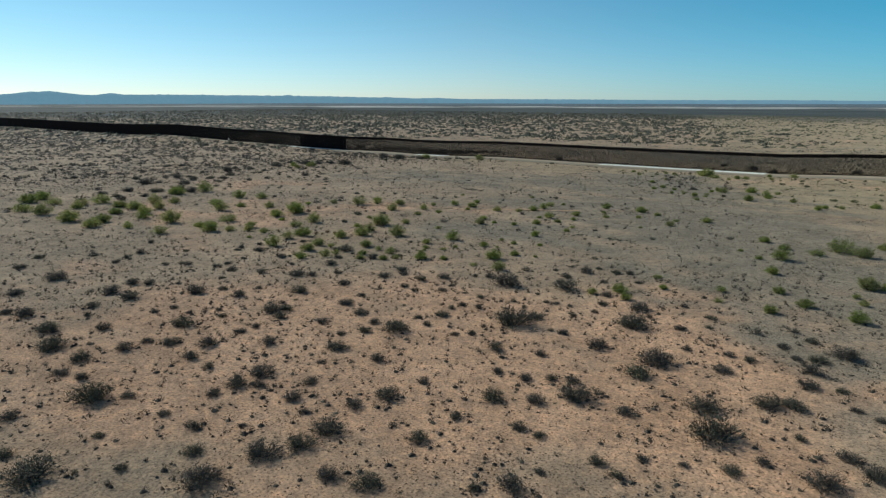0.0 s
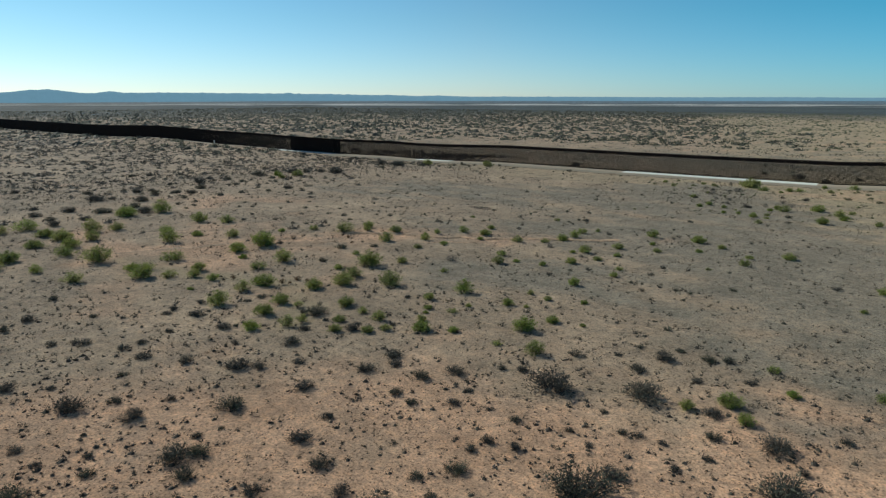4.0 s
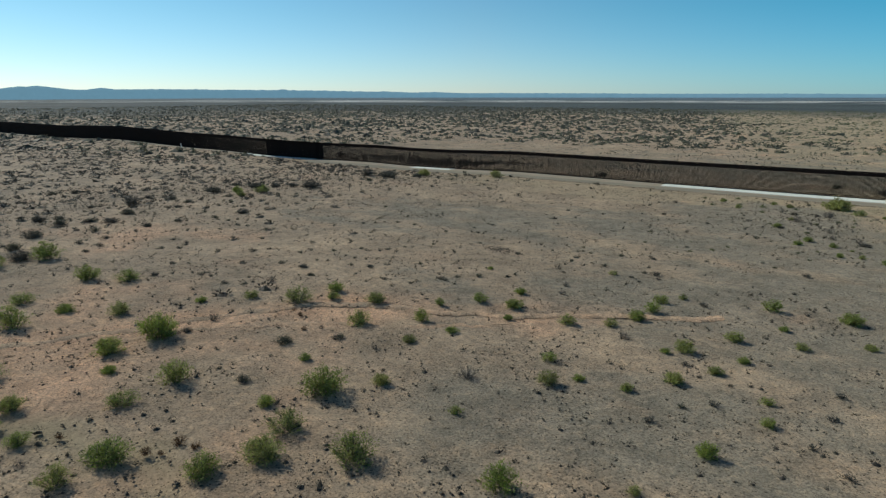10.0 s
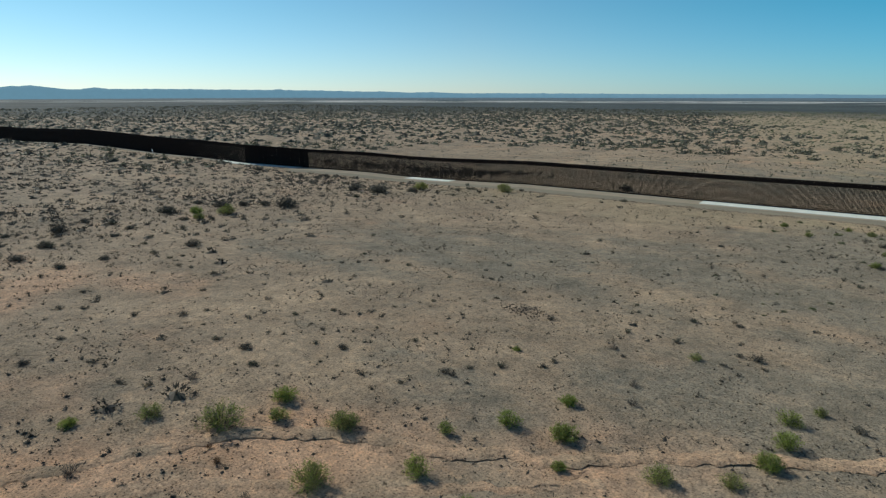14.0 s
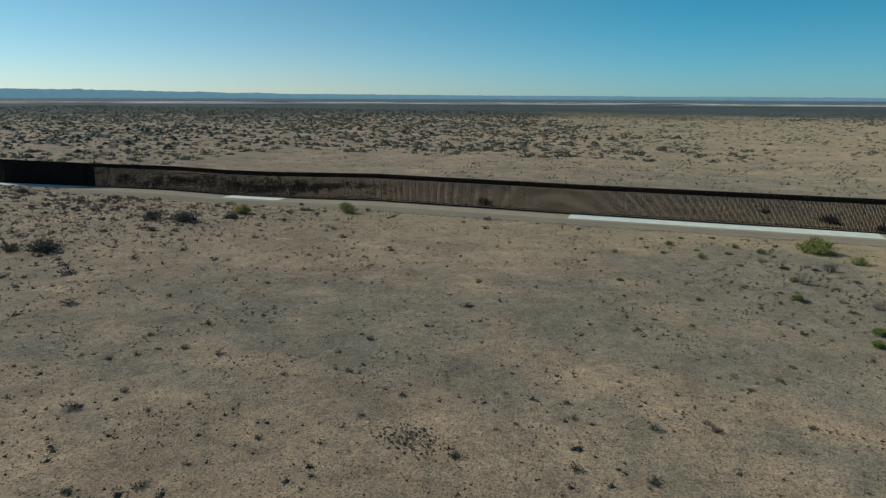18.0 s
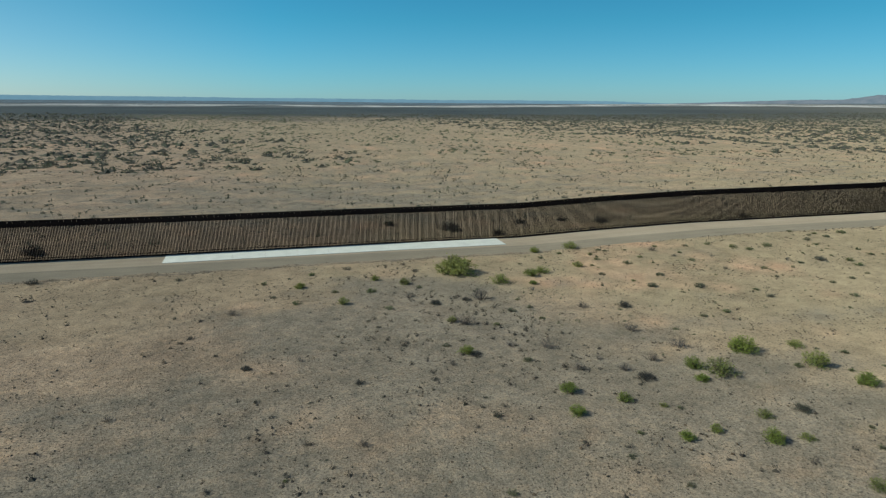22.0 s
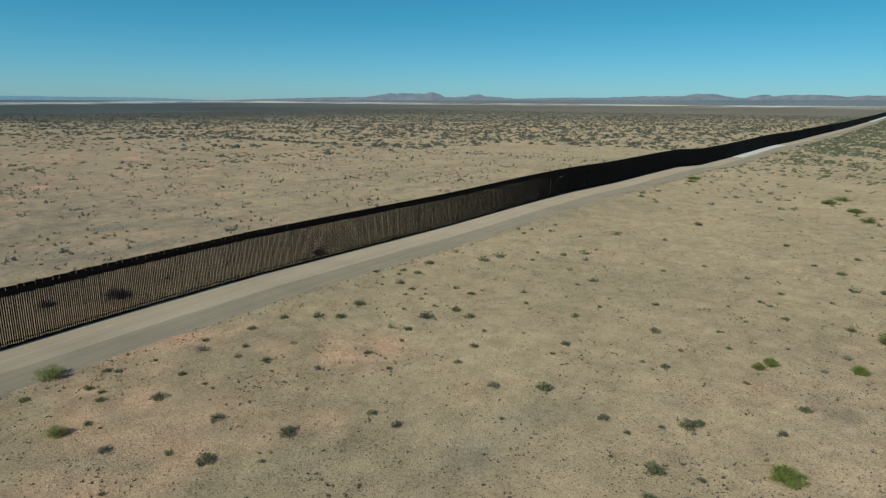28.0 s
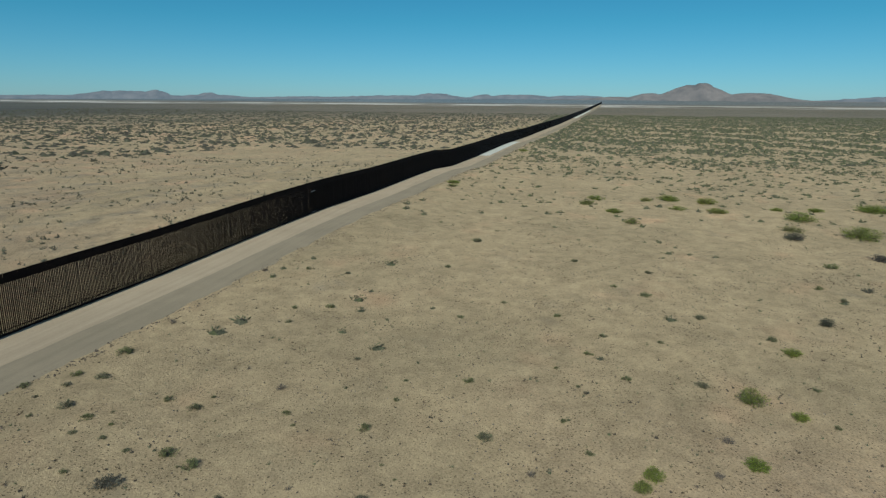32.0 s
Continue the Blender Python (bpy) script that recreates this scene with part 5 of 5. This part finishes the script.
for x, y, size in [(-7.5, 190.8, 0.6), (-45.8, 192.5, 0.8), (79.6, 193.0, 1.4), (-12.9, 193.2, 0.9), (44.0, 193.3, 1.4), (-3.1, 193.5, 0.8), (18.4, 194.0, 1.0), (-17.9, 194.8, 0.7), (-22.4, 194.9, 0.9), (56.4, 195.6, 1.3), (6.4, 195.9, 1.4), (-8.5, 196.1, 2.0), (5.2, 196.6, 2.3), (-4.1, 197.0, 2.1), (-27.0, 197.5, 1.2), (27.8, 197.6, 1.0), (50.0, 197.6, 1.4), (39.5, 197.7, 0.8), (40.9, 198.6, 0.7), (3.5, 198.7, 0.8), (-18.8, 199.0, 1.2), (94.5, 199.6, 1.6), (33.1, 199.9, 0.9), (-21.0, 200.9, 0.7), (0.7, 201.0, 0.9), (45.0, 201.1, 0.8), (62.9, 201.7, 1.3), (17.5, 202.4, 1.5), (2.0, 203.7, 1.6), (17.6, 205.0, 0.9), (-55.3, 206.7, 1.3), (28.2, 206.9, 1.8)]:
    low_shrub(x, y, size)
for x, y, size in [(-32.0, 208.7, 0.6), (66.9, 209.6, 1.2), (39.4, 210.2, 1.5), (-33.1, 211.0, 0.7), (4.3, 211.3, 2.2), (-3.8, 211.7, 0.7), (20.5, 212.9, 0.5), (-62.9, 213.3, 1.2), (-26.3, 214.3, 1.3), (22.2, 214.5, 0.6), (17.1, 214.6, 1.5), (13.5, 214.7, 0.8), (59.2, 214.8, 1.3), (-21.9, 215.0, 1.2), (1.9, 215.9, 1.6), (33.5, 216.6, 0.9), (38.0, 216.8, 0.7), (27.5, 217.8, 1.5), (-54.5, 218.6, 1.2), (-10.7, 219.1, 1.4), (-47.7, 219.3, 1.1), (-35.8, 219.6, 0.9), (106.2, 220.0, 2.4), (84.5, 221.8, 1.4), (-10.2, 222.5, 1.3), (4.7, 222.5, 1.2), (-50.7, 223.3, 1.7), (10.0, 223.6, 1.3), (42.2, 223.8, 0.9), (-47.5, 224.1, 1.1), (-21.9, 224.5, 0.9), (26.6, 224.5, 0.6)]:
    low_shrub(x, y, size)
for x, y, size in [(15.0, 225.2, 1.1), (28.5, 226.1, 1.1), (-17.6, 226.3, 2.1), (-47.8, 227.7, 0.8), (-1.2, 227.9, 0.9), (-24.7, 228.4, 2.3), (-66.7, 228.7, 1.5), (18.5, 229.7, 2.0), (-44.7, 230.0, 0.7), (-32.0, 231.0, 0.7), (-10.4, 231.5, 0.6), (6.0, 231.9, 1.0), (25.5, 231.9, 0.5), (-25.8, 232.1, 1.0), (0.6, 232.7, 1.3), (19.4, 232.7, 1.8), (9.4, 233.6, 1.5), (58.3, 233.6, 1.8), (-19.6, 233.8, 1.8), (-79.4, 234.4, 1.7), (14.6, 234.5, 2.2), (29.6, 234.5, 0.7), (27.2, 235.0, 1.5), (19.1, 236.3, 0.8), (50.9, 236.6, 1.2), (-28.7, 237.1, 1.5), (74.5, 237.1, 1.1), (-60.3, 237.7, 1.4), (-67.9, 237.9, 1.8), (56.3, 238.3, 1.1), (-82.3, 238.4, 1.2), (27.8, 238.5, 1.3)]:
    low_shrub(x, y, size)
for x, y, size in [(-73.3, 238.8, 1.4), (15.1, 238.9, 0.8), (20.2, 239.5, 0.9), (22.3, 240.4, 0.7), (-8.2, 240.7, 1.7), (-26.9, 241.4, 0.6), (-15.8, 241.4, 0.7), (24.2, 241.7, 0.6), (-20.4, 242.6, 2.1), (20.1, 242.6, 1.0), (-27.2, 243.2, 1.2), (22.7, 243.2, 1.4), (7.1, 243.6, 1.7), (74.2, 244.2, 1.2), (12.3, 245.2, 2.2), (-15.9, 245.5, 1.2), (-7.0, 246.1, 1.2), (5.2, 246.2, 2.0), (-83.7, 246.6, 1.4), (23.9, 246.6, 1.7), (-24.0, 247.2, 1.3), (30.0, 247.7, 1.8), (-39.0, 248.4, 0.9), (21.5, 248.4, 0.7), (-23.1, 248.8, 0.9), (2.2, 249.6, 1.4), (36.1, 249.7, 2.3), (-2.9, 249.8, 1.6), (27.5, 249.8, 1.2), (29.8, 250.6, 1.4), (-75.9, 250.7, 1.4), (-23.4, 250.7, 1.3)]:
    low_shrub(x, y, size)
for x, y, size in [(24.6, 250.8, 0.8), (-15.5, 251.4, 0.9), (-8.8, 251.7, 1.3), (-33.2, 251.9, 1.1), (-19.5, 252.2, 1.1), (-97.2, 252.7, 1.4), (-20.1, 253.4, 1.3), (-28.4, 253.7, 1.5), (26.2, 253.7, 1.4)]:
    low_shrub(x, y, size)
for x, y, size in [(-94.7, 77.8, 1.2), (-76.8, 80.1, 1.2), (-109.6, 105.1, 1.7), (-75.8, 109.5, 2.7), (-87.8, 109.7, 0.9), (-96.8, 110.6, 1.0), (-115.7, 119.5, 1.8), (-148.9, 127.6, 1.3), (-66.7, 128.4, 2.0), (-79.1, 139.4, 1.4), (-128.7, 139.8, 1.6), (-80.3, 143.3, 1.5), (-151.7, 148.5, 1.0), (-84.9, 150.9, 1.6), (-126.9, 155.0, 1.1), (-138.6, 160.5, 0.9), (-75.5, 168.2, 1.0), (-177.7, 168.5, 1.4), (-170.3, 169.9, 1.4), (-58.9, 174.5, 1.1), (-72.3, 179.6, 1.2), (-34.0, 180.2, 1.7), (-89.6, 181.2, 0.8), (32.5, 185.4, 1.6), (26.6, 187.3, 1.2), (24.8, 189.4, 0.7), (-113.4, 190.8, 0.7), (-75.8, 193.8, 1.2), (4.0, 195.9, 0.8), (-46.2, 201.6, 1.9), (23.5, 202.3, 1.1), (-50.8, 203.2, 2.0)]:
    bare_bush(x, y, size)
for x, y, size in [(-41.7, 203.2, 2.0), (-97.5, 204.2, 1.4), (-47.3, 205.0, 1.2), (-36.2, 206.0, 2.9), (-63.7, 208.0, 1.1), (-51.6, 209.9, 2.3), (-55.5, 211.4, 1.6), (-38.7, 212.3, 2.5), (-79.9, 213.5, 1.3), (-58.4, 220.0, 3.1), (17.4, 220.6, 0.8), (-40.2, 222.3, 2.3), (33.1, 229.0, 1.5), (-52.9, 229.7, 3.6), (-56.4, 231.1, 1.2), (-88.0, 231.9, 1.8), (-43.7, 231.9, 1.5), (-63.0, 233.3, 1.9), (-6.2, 234.2, 1.3), (36.5, 234.5, 0.8), (8.5, 235.8, 1.2), (-2.9, 242.0, 1.2), (-9.5, 244.1, 1.4), (-10.8, 249.3, 1.9), (45.8, 250.4, 1.3), (70.7, 250.4, 1.5), (-59.4, 253.9, 1.6)]:
    bare_bush(x, y, size)
for x, y, size in [(-96.4, 81.4, 0.9), (-88.6, 84.0, 1.1), (-87.7, 84.7, 0.7), (-87.8, 86.3, 1.3), (-86.3, 86.7, 0.9), (-98.0, 109.0, 0.9), (-101.9, 112.1, 0.9), (-104.2, 113.1, 0.6)]:
    rust_bush(x, y, size)
for x, y, size in [(172.0, 118.2, 8.0), (168.2, 134.1, 4.1), (132.5, 136.5, 8.0), (151.6, 143.3, 8.0), (166.6, 144.7, 3.5), (136.7, 149.7, 4.8), (158.1, 162.0, 5.1), (173.5, 162.4, 6.2), (160.4, 172.1, 4.8), (176.6, 172.3, 6.0), (55.7, 173.2, 2.4), (173.7, 179.3, 3.4), (135.9, 186.3, 4.3), (150.7, 189.7, 4.4), (171.7, 194.2, 5.3), (162.4, 196.8, 4.3), (343.7, 231.5, 4.8), (179.4, 240.2, 4.0), (186.6, 241.1, 4.8)]:
    green_bush(x, y, 1.15 * size, 0.5, "wide low green bush on the sandy flat")


# Scrub that nobody could count
def clump_proto(seed, sides, rings, flat, blades, blade, core=0.5, broad=0.28):
    """Triangles of a low uneven mound of twigs one metre wide, with loose blades standing out of it."""
    g = np.random.RandomState(seed)
    out = []
    if sides:
        wob = 0.7 + 0.6 * g.rand(sides)
        levels = []
        for k in range(rings + 1):
            up = k / (rings + 0.6)
            r = core * math.sqrt(max(0.0, 1 - up * up)) * (1.0 if k else 0.92)
            a = 6.283 * (np.arange(sides) + 0.5 * (k % 2) + 0.35 * g.rand(sides)) / sides
            rr = r * wob * (0.8 + 0.4 * g.rand(sides))
            levels.append(np.stack([rr * np.cos(a), rr * np.sin(a), (up * flat * (0.75 + 0.5 * g.rand(sides))) - (0.03 if k == 0 else 0)], -1))
        for lo, hi in zip(levels[:-1], levels[1:]):
            for i in range(sides):
                j = (i + 1) % sides
                out += [(lo[i], lo[j], hi[i]), (lo[j], hi[j], hi[i])]
        top = np.array([0.1 * g.randn(), 0.1 * g.randn(), flat * (0.9 + 0.2 * g.rand())])
        for i in range(sides):
            out.append((levels[-1][i], levels[-1][(i + 1) % sides], top))
    for _ in range(blades):
        a, r = g.rand() * 6.283, 0.5 * math.sqrt(g.rand())
        c = np.array([r * math.cos(a), r * math.sin(a), flat * (1 - 2.4 * r * r) * (0.3 + 0.8 * g.rand())])
        d = np.array([math.cos(a) * (0.3 + r), math.sin(a) * (0.3 + r), 0.35 + 0.5 * g.rand()]) * blade * (0.7 + 0.9 * g.rand())
        e = np.cross(d, g.randn(3))
        e = e / np.linalg.norm(e) * blade * broad
        out.append((c - e, c + e, c + d * 1.6))
    return np.array(out)


def fuzz_proto(seed, flat, count, size):
    """Triangles of a loose dome of twigs and leaves one metre wide."""
    g = np.random.RandomState(seed)
    squeeze, shift = 0.75 + 0.5 * g.rand(), 0.15 * g.randn(2)
    out = []
    for _ in range(count):
        a, r, up = g.rand() * 6.283, 0.42 * g.rand() ** 0.7, g.rand() ** 0.7
        c = np.array([r * math.cos(a) * squeeze, r * math.sin(a), flat * up * (1 - 3.0 * r * r) + 0.02])
        d = np.array([c[0] + shift[0], c[1] + shift[1], 0.12 + 0.5 * g.rand() * flat])
        d = d / np.linalg.norm(d) * size * (0.9 + 1.2 * g.rand())
        e = np.cross(d, g.randn(3))
        e = e / np.linalg.norm(e) * size * (0.35 + 0.3 * g.rand())
        out.append((c - e - 0.3 * d, c + e - 0.3 * d, c + d + 0.4 * e * g.randn()))
    return np.array(out)


def by_the_walk(p, reach):
    """Which places lie within reach of the flight."""
    d = np.full(len(p), 1e9)
    for x, y in ((0, 0), (-30, 40), (-60, 81), (-84, 130), (-65, 175), (-22, 200)):
        d = np.minimum(d, np.hypot(p[:, 0] - x, p[:, 1] - y))
    return d < reach


def scatter(name, label, category, material, places, sizes, protos, seed, lift=0.0):
    g = np.random.RandomState(seed)
    z = land(places[:, 0], places[:, 1]) + lift
    which = g.randint(0, 6, len(places))
    if len(protos) > 6:
        which = which + 6 * ~by_the_walk(places, 120) + (6 * ~by_the_walk(places, 330) if len(protos) > 12 else 0)
    turn = g.rand(len(places)) * 6.283
    tall = 0.75 + 0.5 * g.rand(len(places))
    out = []
    for k, pr in enumerate(protos):
        s = which == k
        c, sn = np.cos(turn[s])[:, None, None], np.sin(turn[s])[:, None, None]
        x = pr[None, :, :, 0] * c - pr[None, :, :, 1] * sn
        y = pr[None, :, :, 0] * sn + pr[None, :, :, 1] * c
        w = np.repeat(pr[None, :, :, 2], s.sum(), 0) * tall[s][:, None, None]
        p = np.stack([x, y, w], -1) * sizes[s][:, None, None, None]
        p[..., 0] += places[s, 0][:, None, None]
        p[..., 1] += places[s, 1][:, None, None]
        p[..., 2] += z[s][:, None, None]
        out.append(p.reshape(-1, 3))
    v = np.concatenate(out)
    mm = array_mesh(name, v, np.arange(len(v)).reshape(-1, 3), 3, material)
    return tagged(new(name, mm), label, category, kind="stuff")


def sow(count, x0, x1, y0, y1, chance, seed):
    g = np.random.RandomState(seed)
    p = np.stack([x0 + (x1 - x0) * g.rand(count), y0 + (y1 - y0) * g.rand(count)], -1)
    return p[g.rand(count) < chance(p[:, 0], p[:, 1])]


def clear_road(x, y):
    off = fence_y(x) - y
    return ((off > np.where(x < -262, 5.0, 15.5)) | (off < -4)).astype(float)


def sizes_of(n, small, big, seed):
    g = np.random.RandomState(seed)
    return small * np.exp(g.rand(n) ** 1.6 * math.log(big / small))


shrub_protos = [np.concatenate([clump_proto(600 + i, 6, 0, 0.22, 0, 0.1, 0.36), fuzz_proto(610 + i, 0.50, 30, 0.082)]) for i in range(6)]
far_protos = [np.concatenate([clump_proto(620 + i, 5, 0, 0.24, 0, 0.1, 0.38), fuzz_proto(625 + i, 0.46, 8, 0.17)]) for i in range(6)]
tuft_protos = [clump_proto(640 + i, 5, 0, 0.28, 2, 0.28, 0.42, 0.45) for i in range(6)]
# dark scrub on the sandy plain beyond the fence
flat_protos = [np.concatenate([clump_proto(650 + i, 6, 0, 0.14, 0, 0.1, 0.42), fuzz_proto(655 + i, 0.24, 26, 0.080)]) for i in range(6)]
all_protos = flat_protos + [np.concatenate([clump_proto(680 + i, 6, 0, 0.16, 0, 0.1, 0.44), fuzz_proto(685 + i, 0.20, 9, 0.115)]) for i in range(6)] + [clump_proto(690 + i, 6, 0, 0.24, 1, 0.14, 0.5, 0.5) for i in range(6)]
north = sow(150000, -1500, 1300, 190, 1350, lambda x, y: clear_road(x, y) * ease(5, 70, y - fence_y(x) + 70 * ease(-100, -200, x)) * (0.35 + 0.65 * ease(1400, 500, np.hypot(x, y - 200))) * np.clip(0.42 + 0.6 * waves(x, y, 90, 51) + 0.3 * waves(x, y, 30, 56) + 0.75 * ease(40, -220, x) + 0.45 * ease(120, 420, x), 0.15, 1), 61)
close = (north[:, 1] - fence_y(north[:, 0]) < 150) & (north[:, 0] > -280) & (north[:, 0] < 330)
scatter("plain_scrub", "grey-brown scrub on the plain just beyond the fence", "scrub", SCRUB, north[close], sizes_of(int(close.sum()), 0.5, 1.9, 78), all_protos, 88)
north = north[~close]
westerly = north[:, 0] + 0.35 * (north[:, 1] - 270) < 10 + 60 * waves(north[:, 0], north[:, 1], 160, 15)
scatter("far_scrub", "dark mounded scrub scattered over the sandy plain", "scrub", SCRUB, north[westerly], sizes_of(int(westerly.sum()), 1.1, 8.0, 71), all_protos, 81)
north = north[~westerly]
duller = north[:, 0] + 0.2 * (north[:, 1] - 270) > 230 + 40 * waves(north[:, 0], north[:, 1], 120, 16)
scatter("pale_scrub", "low grey-green scrub over the pale plain", "scrub", GREEN_SCRUB, north[~duller], sizes_of(int((~duller).sum()), 1.0, 4.5, 92), all_protos, 93)
scatter("olive_scrub", "low olive-brown scrub far over the plain", "scrub", SCRUB, north[duller], sizes_of(int(duller.sum()), 1.4, 7.0, 96), all_protos, 97)
beyond = sow(16000, -160, 260, 272, 440, lambda x, y: (y - fence_y(x) > 8) * np.clip(0.32 + 0.45 * waves(x, y, 35, 58), 0.04, 1), 59)
scatter("verge_scrub", "small grey-green scrub on the sand just beyond the fence", "scrub", SCRUB, beyond, sizes_of(len(beyond), 0.35, 1.7, 69), far_protos, 90)
thicket = sow(2400, -266, -150, 274, 312, lambda x, y: (y - fence_y(x) > 5) * np.clip(1.3 * spot(x, y, -193, 288, 20, 6.5, 32) + 0.45 * spot(x, y, -220, 288, 45, 12, 8), 0, 1), 60)
scatter("thicket", "dense dark thicket in a hollow behind the fence", "scrub", DARK_SCRUB, thicket, sizes_of(len(thicket), 1.2, 3.0, 70), shrub_protos, 80)
# scrub to the west and east on the near side
west_scrub = sow(60000, -950, -95, -80, 268, lambda x, y: clear_road(x, y) * (0.05 * ease(-95, -140, x) + 0.95 * ease(-165, -260, x - 0.2 * (y - 120))) * np.clip(0.75 + 0.5 * waves(x, y, 60, 52), 0.12, 1), 62)
scatter("west_scrub", "grey-brown scrub over low sandy rises", "scrub", DARK_SCRUB, west_scrub, sizes_of(len(west_scrub), 0.7, 3.6, 72), all_protos, 82)
east_scrub = sow(135000, 40, 1250, -520, 250, lambda x, y: clear_road(x, y) * (0.07 + 0.93 * ease(80, 300, x - 0.1 * (y - 200))) * (0.75 + 0.25 * ease(1100, 500, x)) * np.clip(0.6 + 0.5 * waves(x, y, 70, 53), 0.12, 1), 63)
scatter("east_scrub", "grey-green scrub over the flat plain", "scrub", GREEN_SCRUB, east_scrub, sizes_of(len(east_scrub), 0.6, 3.8, 73) * (0.8 + 0.8 * ease(120, 500, east_scrub[:, 0])), all_protos, 83)
# small shrubs on the near flat
near_low = sow(90000, -240, 150, 5, 258, lambda x, y: clear_road(x, y) * np.clip(0.03 + 0.05 * ease(-25, 20, x) * ease(120, 180, y) + 0.06 * ease(190, 110, y) + 0.07 * waves(x, y, 45, 54) + 0.40 * spot(x, y, -55, 46, 85, 38, 25) + 0.42 * ease(-150, -235, x - 0.2 * (y - 120)) + 0.30 * spot(x, y, -48, 220, 26, 20, 10), 0.012, 1), 64)
pale = near_low[:, 0] + 0.4 * (near_low[:, 1] - 200) > -40
scatter("small_shrubs", "small dark shrubs dotted over the sand", "scrub", DARK_SCRUB, near_low[~pale], sizes_of(int((~pale).sum()), 0.38, 1.05, 74), shrub_protos, 84)
scatter("green_shrubs", "small olive-green shrubs dotted over pale sand", "scrub", GREEN_SCRUB, near_low[pale], sizes_of(int(pale.sum()), 0.22, 0.6, 79), shrub_protos, 89)
tufts = sow(120000, -240, 130, 5, 262, lambda x, y: clear_road(x, y) * np.clip(0.30 + 0.4 * waves(x, y, 22, 55) + 0.4 * spot(x, y, -60, 44, 80, 34, 25) - 0.12 * ease(0, 40, x), 0.05, 1), 65)
scatter("dry_tufts", "dry grass tufts and stones on the desert floor", "grass", TUFT, tufts, sizes_of(len(tufts), 0.12, 0.50, 75), tuft_protos, 85)


# Rubble along the road's edge
def stone_proto(seed):
    g = np.random.RandomState(seed)
    p = np.array([(0.5, 0, 0), (-0.25, 0.43, 0), (-0.25, -0.43, 0), (0.05, 0.02, 0.45)]) * (0.8 + 0.4 * g.rand(4, 1))
    return p[[[0, 1, 3], [1, 2, 3], [2, 0, 3]]]


berm_x = np.random.RandomState(66).rand(5200) * 700 - 300
berm_off = 14.5 + 0.55 * np.random.RandomState(67).randn(5200) + 0.5 * waves(berm_x, berm_x * 0, 9, 31)
berm = np.stack([berm_x, fence_y(berm_x) - berm_off], -1)
scatter("berm_stones", "loose stones and clods along the road edge", "stones", STONE, berm, sizes_of(len(berm), 0.10, 0.42, 76), [stone_proto(660 + i) for i in range(6)], 86)
pebbles = sow(150000, -210, 110, 20, 258, lambda x, y: clear_road(x, y) * np.clip(0.32 + 0.6 * waves(x, y, 17, 57) + 0.3 * waves(x, y, 5, 97), 0.03, 1) * (1 - 0.5 * spot(x, y, -28, 52, 52, 25, 25)), 68)
scatter("pebbles", "dark pebbles strewn over the sand", "stones", STONE, pebbles, sizes_of(len(pebbles), 0.10, 0.33, 77), [stone_proto(670 + i) for i in range(6)], 87)
g = np.random.RandomState(69)
heap = np.stack([-98.6 + 1.9 * g.randn(420), 156.6 + 1.2 * g.randn(420)], -1)
scatter("stone_heap", "spread heap of dark stones and clods on the flat", "stones", STONE, heap, sizes_of(len(heap), 0.10, 0.36, 94), [stone_proto(675 + i) for i in range(6)], 95)
